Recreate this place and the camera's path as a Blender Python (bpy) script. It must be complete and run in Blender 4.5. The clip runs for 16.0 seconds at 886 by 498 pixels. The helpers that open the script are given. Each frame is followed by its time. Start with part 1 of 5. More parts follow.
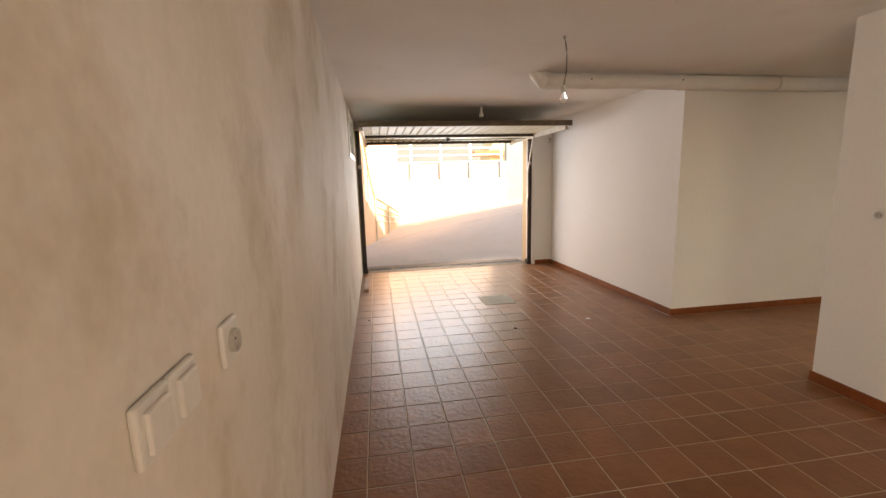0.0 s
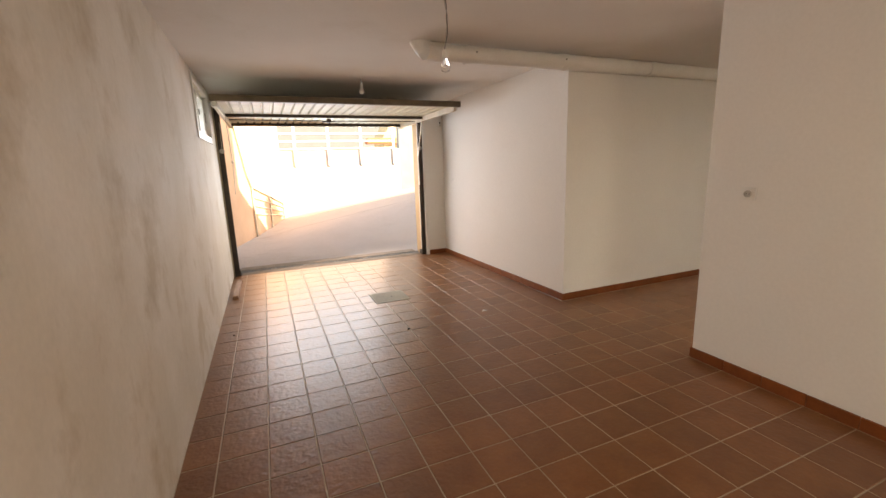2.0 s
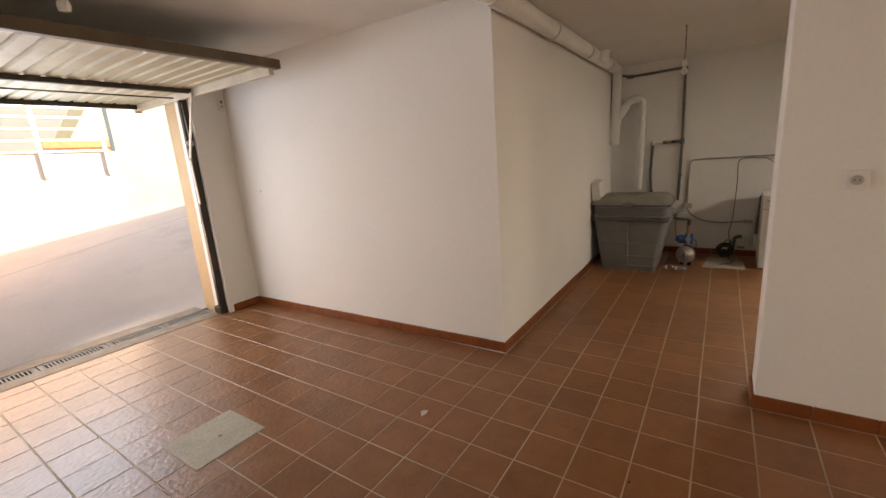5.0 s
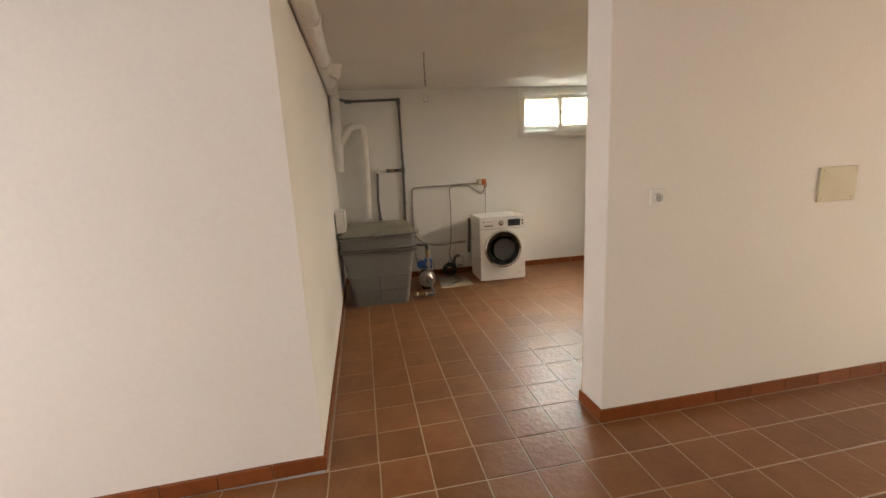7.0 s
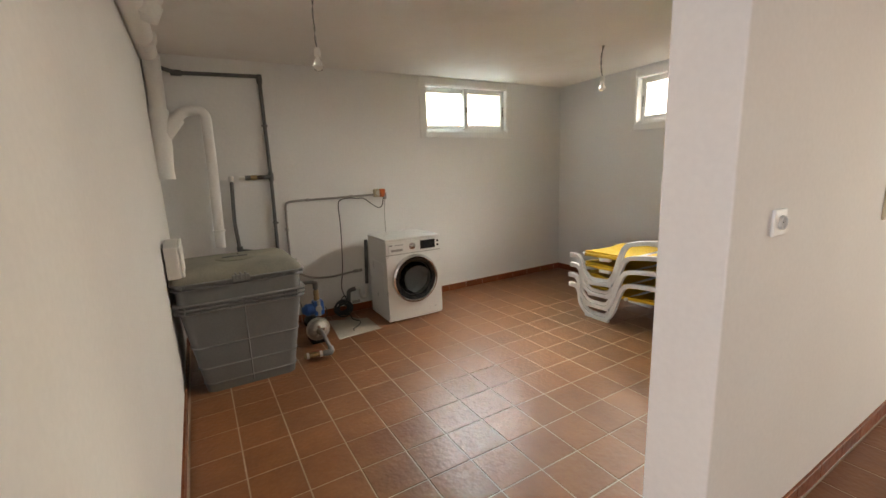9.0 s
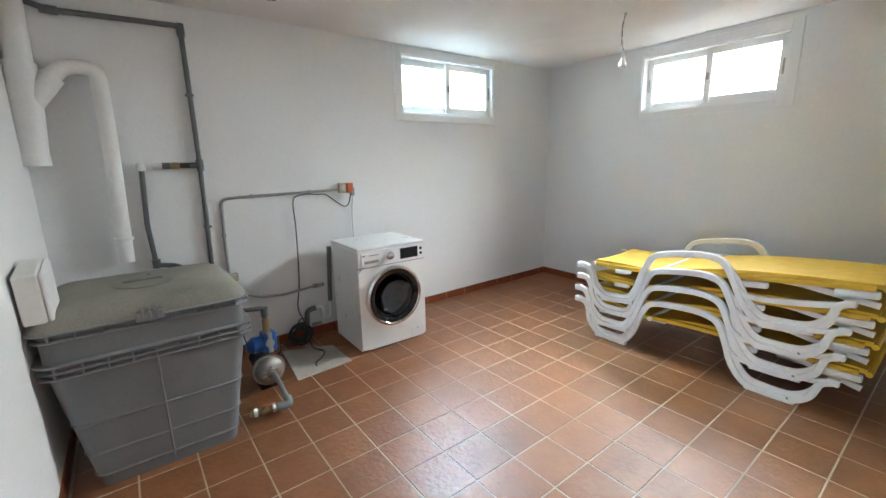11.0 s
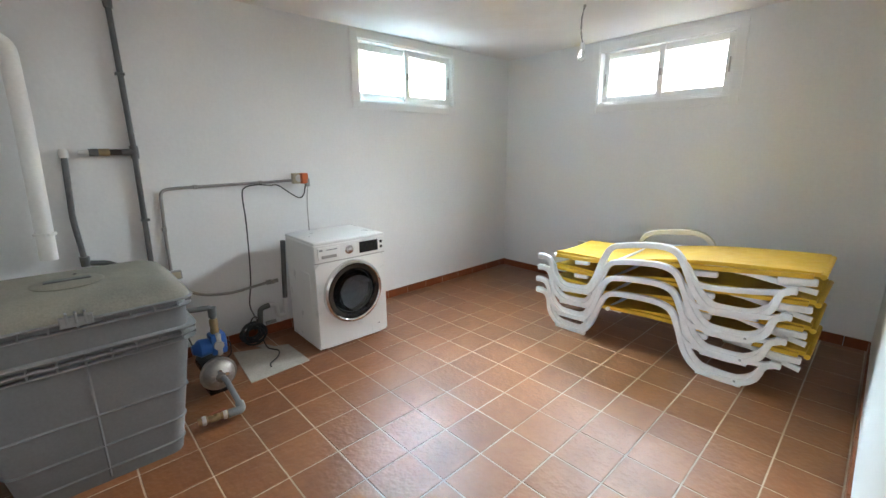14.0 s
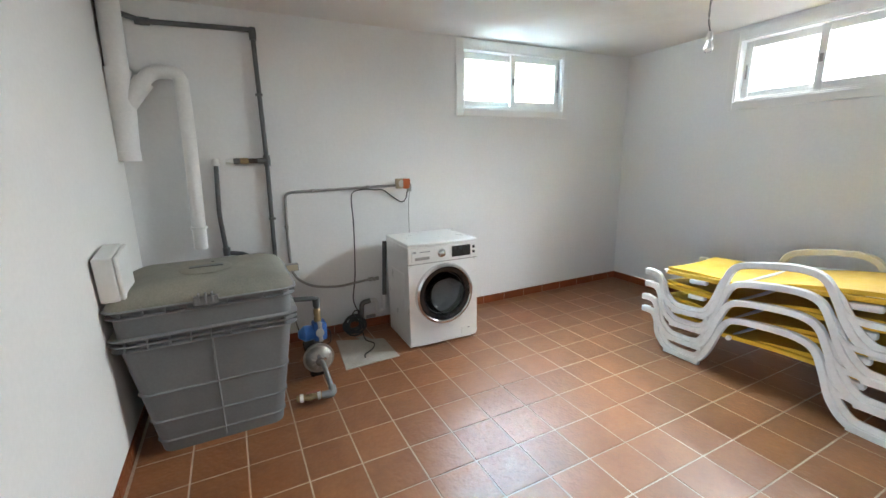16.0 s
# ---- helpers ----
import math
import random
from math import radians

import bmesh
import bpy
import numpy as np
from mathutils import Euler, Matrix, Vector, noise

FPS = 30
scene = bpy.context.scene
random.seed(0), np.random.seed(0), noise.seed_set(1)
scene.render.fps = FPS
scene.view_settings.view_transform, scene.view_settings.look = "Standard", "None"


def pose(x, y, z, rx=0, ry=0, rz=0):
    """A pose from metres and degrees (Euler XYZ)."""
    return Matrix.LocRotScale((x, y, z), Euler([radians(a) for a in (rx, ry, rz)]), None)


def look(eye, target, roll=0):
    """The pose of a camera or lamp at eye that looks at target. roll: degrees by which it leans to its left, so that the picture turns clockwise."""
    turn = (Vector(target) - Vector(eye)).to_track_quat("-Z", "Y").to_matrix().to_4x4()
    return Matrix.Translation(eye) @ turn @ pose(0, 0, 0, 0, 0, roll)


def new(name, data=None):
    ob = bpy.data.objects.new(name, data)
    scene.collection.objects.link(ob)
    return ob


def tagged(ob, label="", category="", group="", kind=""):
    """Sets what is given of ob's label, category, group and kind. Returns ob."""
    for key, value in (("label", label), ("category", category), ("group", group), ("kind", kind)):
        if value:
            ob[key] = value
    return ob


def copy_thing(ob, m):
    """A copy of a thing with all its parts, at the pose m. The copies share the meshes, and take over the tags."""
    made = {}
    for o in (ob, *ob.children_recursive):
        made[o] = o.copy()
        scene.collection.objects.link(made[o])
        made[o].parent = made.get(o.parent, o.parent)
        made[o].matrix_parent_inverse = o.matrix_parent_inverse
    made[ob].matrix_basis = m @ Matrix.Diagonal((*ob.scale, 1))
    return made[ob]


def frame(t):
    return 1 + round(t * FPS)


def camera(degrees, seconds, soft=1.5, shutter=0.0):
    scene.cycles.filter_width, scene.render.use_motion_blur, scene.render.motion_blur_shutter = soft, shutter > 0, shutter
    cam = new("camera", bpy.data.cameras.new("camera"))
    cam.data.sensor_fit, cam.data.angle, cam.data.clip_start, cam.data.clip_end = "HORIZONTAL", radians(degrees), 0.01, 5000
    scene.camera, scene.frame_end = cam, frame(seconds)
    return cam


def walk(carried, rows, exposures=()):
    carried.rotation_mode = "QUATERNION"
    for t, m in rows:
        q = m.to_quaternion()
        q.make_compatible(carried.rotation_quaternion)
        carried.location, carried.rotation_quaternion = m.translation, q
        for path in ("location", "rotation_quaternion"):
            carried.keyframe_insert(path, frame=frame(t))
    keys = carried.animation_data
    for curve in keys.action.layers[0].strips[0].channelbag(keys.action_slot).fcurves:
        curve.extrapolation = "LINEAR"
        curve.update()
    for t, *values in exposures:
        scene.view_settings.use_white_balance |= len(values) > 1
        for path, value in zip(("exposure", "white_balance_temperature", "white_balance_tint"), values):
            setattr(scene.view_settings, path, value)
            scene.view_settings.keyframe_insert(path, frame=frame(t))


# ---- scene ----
cam = camera(93.7, 16.0)
PATH = [
    (0, (0.159, 0.132, 1.588), (0.478, 2.179, 1.241), -1.6),
    (0.5, (0.226, 0.134, 1.574), (0.941, 2.071, 1.185), -1.6),
    (1, (0.26, 0.195, 1.567), (1.145, 2.052, 1.138), -1.6),
    (1.5, (0.365, 0.337, 1.553), (1.217, 2.207, 1.116), -1.9),
    (2, (0.424, 0.573, 1.535), (1.217, 2.473, 1.12), -1.9),
    (2.5, (0.462, 0.936, 1.562), (1.277, 2.829, 1.162), -1.7),
    (3, (0.569, 1.342, 1.527), (1.362, 3.246, 1.129), -2.8),
    (3.5, (0.612, 1.723, 1.528), (1.48, 3.584, 1.089), -2.7),
    (4, (0.591, 2.127, 1.538), (1.747, 3.823, 1.095), -3.3),
    (4.5, (0.608, 2.48, 1.531), (2.057, 3.933, 1.085), -4.1),
    (5, (0.66, 2.853, 1.538), (2.354, 4.004, 1.073), -4.2),
    (5.2, (0.688, 2.973, 1.526), (2.477, 3.967, 1.056), -4.0),
    (7.3, (1.576, 3.956, 1.503), (3.551, 3.378, 1.085), -3.1),
    (7.5, (1.713, 3.996, 1.514), (3.646, 3.298, 1.085), -3.2),
    (8, (2.051, 4.026, 1.496), (3.93, 3.179, 1.09), -3.0),
    (8.5, (2.408, 3.977, 1.517), (4.248, 3.048, 1.121), -2.8),
    (9, (2.754, 3.944, 1.5), (4.534, 2.903, 1.1), -2.3),
    (9.2, (2.875, 3.922, 1.496), (4.643, 2.86, 1.095), -1.4),
    (11.3, (3.652, 3.747, 1.494), (5.249, 2.459, 1.048), -1.1),
    (11.5, (3.665, 3.738, 1.492), (5.236, 2.418, 1.048), -0.9),
    (12, (3.685, 3.737, 1.488), (5.208, 2.364, 1.033), -0.6),
    (12.5, (3.691, 3.736, 1.485), (5.195, 2.351, 1.006), -0.6),
    (13, (3.693, 3.73, 1.482), (5.163, 2.317, 0.979), -0.6),
    (13.5, (3.691, 3.733, 1.482), (5.14, 2.294, 0.987), -0.4),
    (14, (3.687, 3.735, 1.488), (5.176, 2.338, 0.999), -0.4),
    (14.5, (3.676, 3.732, 1.489), (5.22, 2.392, 1.006), -0.8),
    (15, (3.699, 3.722, 1.491), (5.291, 2.44, 1.008), -1.2),
    (15.5, (3.68, 3.671, 1.493), (5.398, 2.558, 1.024), -1.4),
    (16, (3.584, 3.571, 1.493), (5.414, 2.649, 1.035), -1.1),
]
EXPOSURES = [(0, 2.6, 9300, 14), (2.5, 2.65, 9200, 14), (4.2, 2.5, 8500, 12), (5.2, 2.65, 8900, 14), (7.5, 3.1, 8700, 10), (9, 3.15, 7600, 8), (11.3, 3.82, 5800, 2), (16, 3.78, 5900, 2)]
walk(cam, [(t, look(eye, target, roll)) for t, eye, target, roll in PATH], EXPOSURES)


# ---- light ----
SUN_TO = Vector((0.85, -0.74, 0.50)).normalized()
elev = math.asin(SUN_TO.z)
azim = math.atan2(SUN_TO.x, SUN_TO.y)
world = bpy.data.worlds.new("world")
scene.world = world
world.use_nodes = True
sky = world.node_tree.nodes.new("ShaderNodeTexSky")
sky.sky_type, sky.sun_disc = "NISHITA", False
sky.sun_elevation, sky.sun_rotation = elev, azim
world.node_tree.links.new(sky.outputs[0], world.node_tree.nodes["Background"].inputs[0])
world.node_tree.nodes["Background"].inputs[1].default_value = 0.15
sun = new("sun", bpy.data.lights.new("sun", "SUN"))
sun.data.energy, sun.data.angle, sun.data.color = 2.8, radians(0.5), (1.0, 0.98, 0.94)
sun.matrix_world = look((0, 0, 20), Vector((0, 0, 20)) - SUN_TO)


def window_light(name, centre, towards, w, h, watts, colour, spread=140):
    lamp = new(name, bpy.data.lights.new(name, "AREA"))
    lamp.data.shape, lamp.data.size, lamp.data.size_y = "RECTANGLE", w, h
    lamp.data.energy, lamp.data.color = watts, colour
    lamp.data.spread = radians(spread)
    lamp.matrix_world = look(centre, Vector(centre) + Vector(towards))
    return lamp


window_light("window_light_east", (7.44, 1.02, 2.20), (-0.9, 0.25, -1.1), 1.5, 0.70, 9.5, (0.66, 0.87, 1.0), 68)
window_light("window_light_south", (5.30, -0.95, 2.20), (0.0, 1, -0.95), 1.5, 0.70, 13.0, (0.96, 0.97, 0.99), 104)
window_light("window_light_west", (-0.31, 6.18, 2.21), (1, 0, -0.2), 1.16, 0.54, 0.4, (0.90, 0.98, 1.0))

# Fill lamp for the near garage, set in an opening invented behind the start.
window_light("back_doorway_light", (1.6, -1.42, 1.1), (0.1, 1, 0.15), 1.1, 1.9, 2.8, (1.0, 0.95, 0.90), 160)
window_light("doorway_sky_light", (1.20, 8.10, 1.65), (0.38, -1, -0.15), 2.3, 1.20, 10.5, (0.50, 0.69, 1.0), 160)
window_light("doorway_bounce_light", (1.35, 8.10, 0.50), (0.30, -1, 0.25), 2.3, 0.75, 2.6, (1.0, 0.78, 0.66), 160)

# ---- materials ----


def material(name, colour, rough=0.6, second=None, scale=4.0, contrast=0.5, stretch=(1, 1, 1), grain=60.0, grain_amount=0.06,
             bump=0.1, bump_scale=80.0, bump_distance=0.004, metal=0.0, rough_vary=0.1, random_amount=0.0, coat=0.0, stain=None, stain_scale=1.0, stain_from=0.56, bump_detail=3.0, specular=0.5):
    """A surface with broad patches, fine grain, uneven gloss and relief."""
    m = bpy.data.materials.new(name)
    m.use_nodes = True
    n, l = m.node_tree.nodes, m.node_tree.links
    b = n["Principled BSDF"]
    co = n.new("ShaderNodeTexCoord")
    mp = n.new("ShaderNodeMapping")
    mp.inputs["Scale"].default_value = stretch
    l.new(co.outputs["Object"], mp.inputs["Vector"])
    info = n.new("ShaderNodeObjectInfo")
    shift = n.new("ShaderNodeVectorMath")
    shift.operation = "MULTIPLY_ADD"
    shift.inputs[1].default_value = (37.0, 53.0, 29.0)
    l.new(info.outputs["Random"], shift.inputs[0])
    l.new(mp.outputs[0], shift.inputs[2])
    vec = shift.outputs[0] if random_amount else mp.outputs[0]

    def noise_tex(sc, detail=4.0, r=0.55):
        t = n.new("ShaderNodeTexNoise")
        t.inputs["Scale"].default_value, t.inputs["Detail"].default_value, t.inputs["Roughness"].default_value = sc, detail, r
        l.new(vec, t.inputs["Vector"])
        return t.outputs["Fac"]

    def mix(a, bb, fac, mode="MIX"):
        x = n.new("ShaderNodeMix")
        x.data_type, x.blend_type = "RGBA", mode
        for sock, v in ((x.inputs[6], a), (x.inputs[7], bb), (x.inputs[0], fac)):
            if isinstance(v, bpy.types.NodeSocket):
                l.new(v, sock)
            else:
                sock.default_value = v
        return x.outputs[2]

    def remap(v, lo, hi, a=0.0, bb=1.0):
        r = n.new("ShaderNodeMapRange")
        r.inputs[1].default_value, r.inputs[2].default_value, r.inputs[3].default_value, r.inputs[4].default_value = lo, hi, a, bb
        l.new(v, r.inputs[0])
        return r.outputs[0]

    second = second or tuple(c * 0.8 for c in colour)
    broad = noise_tex(scale)
    col = mix((*colour, 1), (*second, 1), remap(broad, 0.5 - 0.25 / max(contrast, 0.05) * 0.5, 0.5 + 0.25 / max(contrast, 0.05) * 0.5))
    if stain:
        st = noise_tex(stain_scale, 6.0, 0.65)
        col = mix(col, (*stain, 1), remap(st, stain_from, stain_from + 0.16, 0.0, 0.75))
    g = noise_tex(grain, 3.0)
    col = mix(col, remap(g, 0.3, 0.7, 1 - grain_amount * 2, 1.0), 1.0, "MULTIPLY")
    if random_amount:
        col = mix(col, remap(info.outputs["Random"], 0, 1, 1 - random_amount, 1.0), 1.0, "MULTIPLY")
    l.new(col, b.inputs["Base Color"])
    l.new(remap(noise_tex(scale * 3), 0.3, 0.7, max(rough - rough_vary, 0.02), min(rough + rough_vary, 1)), b.inputs["Roughness"])
    b.inputs["Metallic"].default_value = metal
    b.inputs["Coat Weight"].default_value, b.inputs["Specular IOR Level"].default_value = coat, specular
    if bump:
        bp = n.new("ShaderNodeBump")
        bp.inputs["Strength"].default_value, bp.inputs["Distance"].default_value = bump, bump_distance
        l.new(noise_tex(bump_scale, bump_detail), bp.inputs["Height"])
        l.new(bp.outputs[0], b.inputs["Normal"])
    return m


def glass_material(name, rough, colour=(1, 1, 1)):
    m = bpy.data.materials.new(name)
    m.use_nodes = True
    b = m.node_tree.nodes["Principled BSDF"]
    b.inputs["Base Color"].default_value = (*colour, 1)
    b.inputs["Transmission Weight"].default_value, b.inputs["Roughness"].default_value, b.inputs["IOR"].default_value = 1.0, rough, 1.45
    return m


def thin_glass(name, tint):
    """Clear thin glass: tinted see-through with a glossy surface stronger at grazing angles."""
    m = bpy.data.materials.new(name)
    m.use_nodes = True
    n, l = m.node_tree.nodes, m.node_tree.links
    clear, gloss, fres, mixer = n.new("ShaderNodeBsdfTransparent"), n.new("ShaderNodeBsdfGlossy"), n.new("ShaderNodeFresnel"), n.new("ShaderNodeMixShader")
    clear.inputs["Color"].default_value = (*tint, 1)
    gloss.inputs["Roughness"].default_value = 0.04
    l.new(fres.outputs[0], mixer.inputs[0])
    l.new(clear.outputs[0], mixer.inputs[1])
    l.new(gloss.outputs[0], mixer.inputs[2])
    l.new(mixer.outputs[0], n["Material Output"].inputs["Surface"])
    return m


PLASTER = material("white_plaster", (0.79, 0.765, 0.73), 0.75, (0.755, 0.73, 0.695), 1.3, 0.5, grain=45, grain_amount=0.02, bump=0.12, bump_scale=30, bump_distance=0.005)
STREAKED = material("streaked_plaster", (0.81, 0.77, 0.71), 0.76, (0.73, 0.68, 0.60), 1.6, 1.2, (1, 1.1, 0.85), 45, 0.03, 0.10, 14, 0.004, rough_vary=0.06, stain=(0.55, 0.47, 0.36), stain_scale=2.2, stain_from=0.52)
LAUNDRY_WALL = material("cool_white_paint", (0.80, 0.80, 0.79), 0.7, (0.77, 0.77, 0.76), 1.1, 0.5, grain=50, grain_amount=0.02, bump=0.2, bump_scale=30, bump_distance=0.005)
CEILING = material("ceiling_paint", (0.77, 0.75, 0.72), 0.85, (0.73, 0.70, 0.67), 1.5, 0.6, grain=60, grain_amount=0.02, bump=0.15, bump_scale=50, stain=(0.68, 0.64, 0.59), stain_scale=1.1)
PEACH = material("peach_render", (0.68, 0.44, 0.30), 0.9, (0.62, 0.39, 0.26), 2.0, 0.6, grain=90, grain_amount=0.08, bump=0.5, bump_scale=120)
OCHRE = material("ochre_render", (0.62, 0.45, 0.27), 0.9, (0.55, 0.39, 0.23), 2.0, 0.6, grain=90, grain_amount=0.08, bump=0.4, bump_scale=120)
WHITE_RENDER = material("white_render", (0.55, 0.53, 0.50), 0.9, (0.49, 0.47, 0.45), 1.2, 0.6, grain=90, grain_amount=0.05, bump=0.4, bump_scale=90)
TILE = material("terracotta_tile", (0.332, 0.134, 0.050), 0.335, (0.245, 0.092, 0.033), 6.5, 0.6, grain=55, grain_amount=0.06, bump=0.5, bump_scale=34, bump_distance=0.006, rough_vary=0.02, random_amount=0.22, bump_detail=1.0, specular=0.58)
SKIRTING = material("skirting_tile", (0.27, 0.078, 0.024), 0.42, (0.215, 0.060, 0.019), 9.0, 0.7, grain=70, bump=0.2, bump_scale=40, random_amount=0.15, specular=0.3)
GROUT = material("grout", (0.66, 0.55, 0.43), 0.9, (0.50, 0.39, 0.29), 2.0, 0.9, grain=150, grain_amount=0.15, bump=0.4, bump_scale=200)
CONCRETE = material("driveway_concrete", (0.56, 0.47, 0.40), 0.9, (0.50, 0.42, 0.36), 0.9, 0.7, grain=120, grain_amount=0.15, bump=0.5, bump_scale=150, stain=(0.38, 0.30, 0.24), stain_scale=0.7)
CEMENT = material("cement_patch", (0.52, 0.48, 0.41), 0.9, (0.43, 0.39, 0.33), 6.0, 0.7, grain=120, grain_amount=0.12, bump=0.5, bump_scale=110)
SILL = material("worn_sill_cement", (0.36, 0.28, 0.21), 0.9, (0.26, 0.20, 0.15), 9.0, 0.9, grain=120, grain_amount=0.14, bump=0.5, bump_scale=110)
STONE_LID = material("stone_lid", (0.56, 0.51, 0.41), 0.8, (0.48, 0.43, 0.34), 7.0, 0.7, grain=100, grain_amount=0.15, bump=0.3, bump_scale=120)
ALU_WHITE = material("white_lacquer", (0.80, 0.80, 0.78), 0.35, (0.76, 0.76, 0.74), 3.0, 0.4, grain_amount=0.01, bump=0)
WHITE_PLASTIC = material("white_plastic", (0.78, 0.77, 0.74), 0.4, (0.72, 0.71, 0.67), 6.0, 0.5, grain_amount=0.02, bump=0.05)
OLD_PLASTIC = material("yellowed_plastic", (0.55, 0.48, 0.34), 0.55, (0.49, 0.43, 0.30), 6.0, 0.5, grain_amount=0.02, bump=0.05)
RESIN = material("resin_white", (0.82, 0.81, 0.78), 0.38, (0.76, 0.74, 0.70), 7.0, 0.6, grain_amount=0.03, bump=0.06, stain=(0.68, 0.64, 0.58), stain_scale=6.0)
CREAM = material("resin_cream", (0.75, 0.70, 0.58), 0.4, (0.69, 0.64, 0.52), 7.0, 0.6, grain_amount=0.03, bump=0.06)
YELLOW = material("yellow_sling", (0.80, 0.50, 0.03), 0.6, (0.72, 0.42, 0.02), 5.0, 0.6, grain=300, grain_amount=0.12, bump=0.3, bump_scale=400)
TANK = material("grey_plastic_tank", (0.195, 0.20, 0.202), 0.5, (0.168, 0.172, 0.174), 3.0, 0.6, grain=80, grain_amount=0.05, bump=0.08, bump_scale=60, stain=(0.22, 0.21, 0.19), stain_scale=3.0)
TANK_RIM = material("dusty_tank_rim", (0.27, 0.27, 0.262), 0.6, (0.22, 0.222, 0.22), 5.0, 0.7, grain=80, grain_amount=0.06, bump=0.08, bump_scale=60)
TANK_LID = material("dusty_tank_lid", (0.31, 0.29, 0.235), 0.8, (0.23, 0.225, 0.195), 3.0, 0.8, grain=120, grain_amount=0.10, bump=0.15, bump_scale=80, stain=(0.33, 0.30, 0.24), stain_scale=2.5)
PVC_DARK = material("dark_grey_pipe", (0.10, 0.105, 0.105), 0.45, (0.14, 0.14, 0.135), 12.0, 0.6, bump=0.05)
PVC_GREY = material("light_grey_conduit", (0.36, 0.35, 0.33), 0.5, (0.30, 0.29, 0.27), 12.0, 0.6, bump=0.05)
PVC_MID = material("mid_grey_pipe", (0.22, 0.225, 0.225), 0.45, (0.18, 0.18, 0.175), 12.0, 0.6, bump=0.05)
PIPE_PAINT = material("painted_pipe", (0.83, 0.82, 0.79), 0.55, (0.79, 0.77, 0.74), 5.0, 0.6, grain_amount=0.03, bump=0.08)
RUBBER = material("black_rubber", (0.018, 0.018, 0.018), 0.5, (0.025, 0.025, 0.025), 20.0, 0.5, bump=0)
BLACK = material("black_plastic", (0.012, 0.012, 0.014), 0.2, (0.016, 0.016, 0.018), 20.0, 0.5, bump=0, rough_vary=0.04)
CHROME = material("chrome", (0.75, 0.75, 0.75), 0.12, (0.70, 0.70, 0.70), 20.0, 0.5, bump=0, metal=1.0, rough_vary=0.05)
STEEL = material("brushed_steel", (0.52, 0.50, 0.46), 0.48, (0.40, 0.38, 0.34), 14.0, 0.7, bump=0.15, metal=1.0)
BRASS = material("dull_brass", (0.42, 0.32, 0.17), 0.45, (0.30, 0.23, 0.13), 30.0, 0.7, bump=0.1, metal=0.9)
RED_PAINT = material("faded_red_paint", (0.38, 0.14, 0.09), 0.5, bump=0)
BLUE = material("blue_plastic", (0.02, 0.10, 0.36), 0.4, (0.018, 0.085, 0.30), 20.0, 0.6, bump=0.05)
ORANGE = material("orange_plastic", (0.62, 0.15, 0.04), 0.45, bump=0)
DARK_STEEL = material("dark_door_steel", (0.040, 0.033, 0.028), 0.55, (0.075, 0.055, 0.04), 9.0, 0.8, grain_amount=0.1, bump=0.2, metal=0.3)
BROWN_STEEL = material("brown_beam_paint", (0.105, 0.072, 0.040), 0.55, (0.15, 0.11, 0.065), 7.0, 0.7, bump=0.12)
SHEET = material("cream_sheet_steel", (0.54, 0.48, 0.33), 0.62, (0.45, 0.39, 0.26), 2.5, 0.7, bump=0.05, stain=(0.48, 0.40, 0.28), stain_scale=2.0)
CHANNEL = material("cream_channel_steel", (0.58, 0.52, 0.42), 0.45, (0.48, 0.42, 0.33), 8.0, 0.7, bump=0.1)
IRON = material("drain_iron", (0.20, 0.185, 0.165), 0.7, (0.26, 0.24, 0.21), 12.0, 0.7, bump=0.2, metal=0.4)
WOOD = material("reddish_batten", (0.52, 0.34, 0.25), 0.7, (0.42, 0.25, 0.17), 6.0, 0.8, (1, 0.15, 1), 60, 0.15, 0.25, 60)
PAPER = material("crumpled_paper", (0.72, 0.66, 0.60), 0.9, bump=0.2)
# Serves loose dirt crumbs and the painted shade under the drain slots.
DIRT_AND_SHADE = material("dry_dirt_and_shade", (0.035, 0.025, 0.018), 0.95, bump=0.4)
ROOF_TILE = material("terracotta_roof", (0.42, 0.15, 0.07), 0.9, (0.34, 0.12, 0.055), 3.0, 0.8, bump=0.4, bump_scale=8)
PALE_FACADE = material("pale_grey_facade", (0.120, 0.130, 0.132), 0.9, (0.108, 0.118, 0.120), 1.0, 0.5, grain=40, grain_amount=0.04, bump=0.2)
NEIGHBOUR = material("rough_white_render", (0.25, 0.265, 0.26), 0.9, (0.22, 0.235, 0.23), 1.6, 0.7, grain=40, grain_amount=0.06, bump=0.4, bump_scale=30)
TAN = material("tan_render", (0.55, 0.40, 0.22), 0.9, (0.5, 0.36, 0.2), 2.0, 0.6, bump=0.3)
BULB_GLASS = glass_material("bulb_glass", 0.02)
FROSTED = glass_material("frosted_glass", 0.4, (0.70, 0.73, 0.74))
# Tint darkened so the brightly lit south panes stay below white.
FROSTED_DIMMED = glass_material("frosted_dimmed_glass", 0.55, (0.30, 0.285, 0.28))
DOOR_GLASS = thin_glass("dark_door_glass", (0.74, 0.75, 0.76))
DRUM = material("drum_steel", (0.85, 0.85, 0.85), 0.32, (0.76, 0.76, 0.76), 20.0, 0.6, bump=0.1, metal=0.25)
LIGHT_GREY = material("light_grey_plastic", (0.60, 0.59, 0.56), 0.45, bump=0)
GREY_PRINT = material("grey_print", (0.30, 0.30, 0.31), 0.5, bump=0)

# ---- mesh tools ----


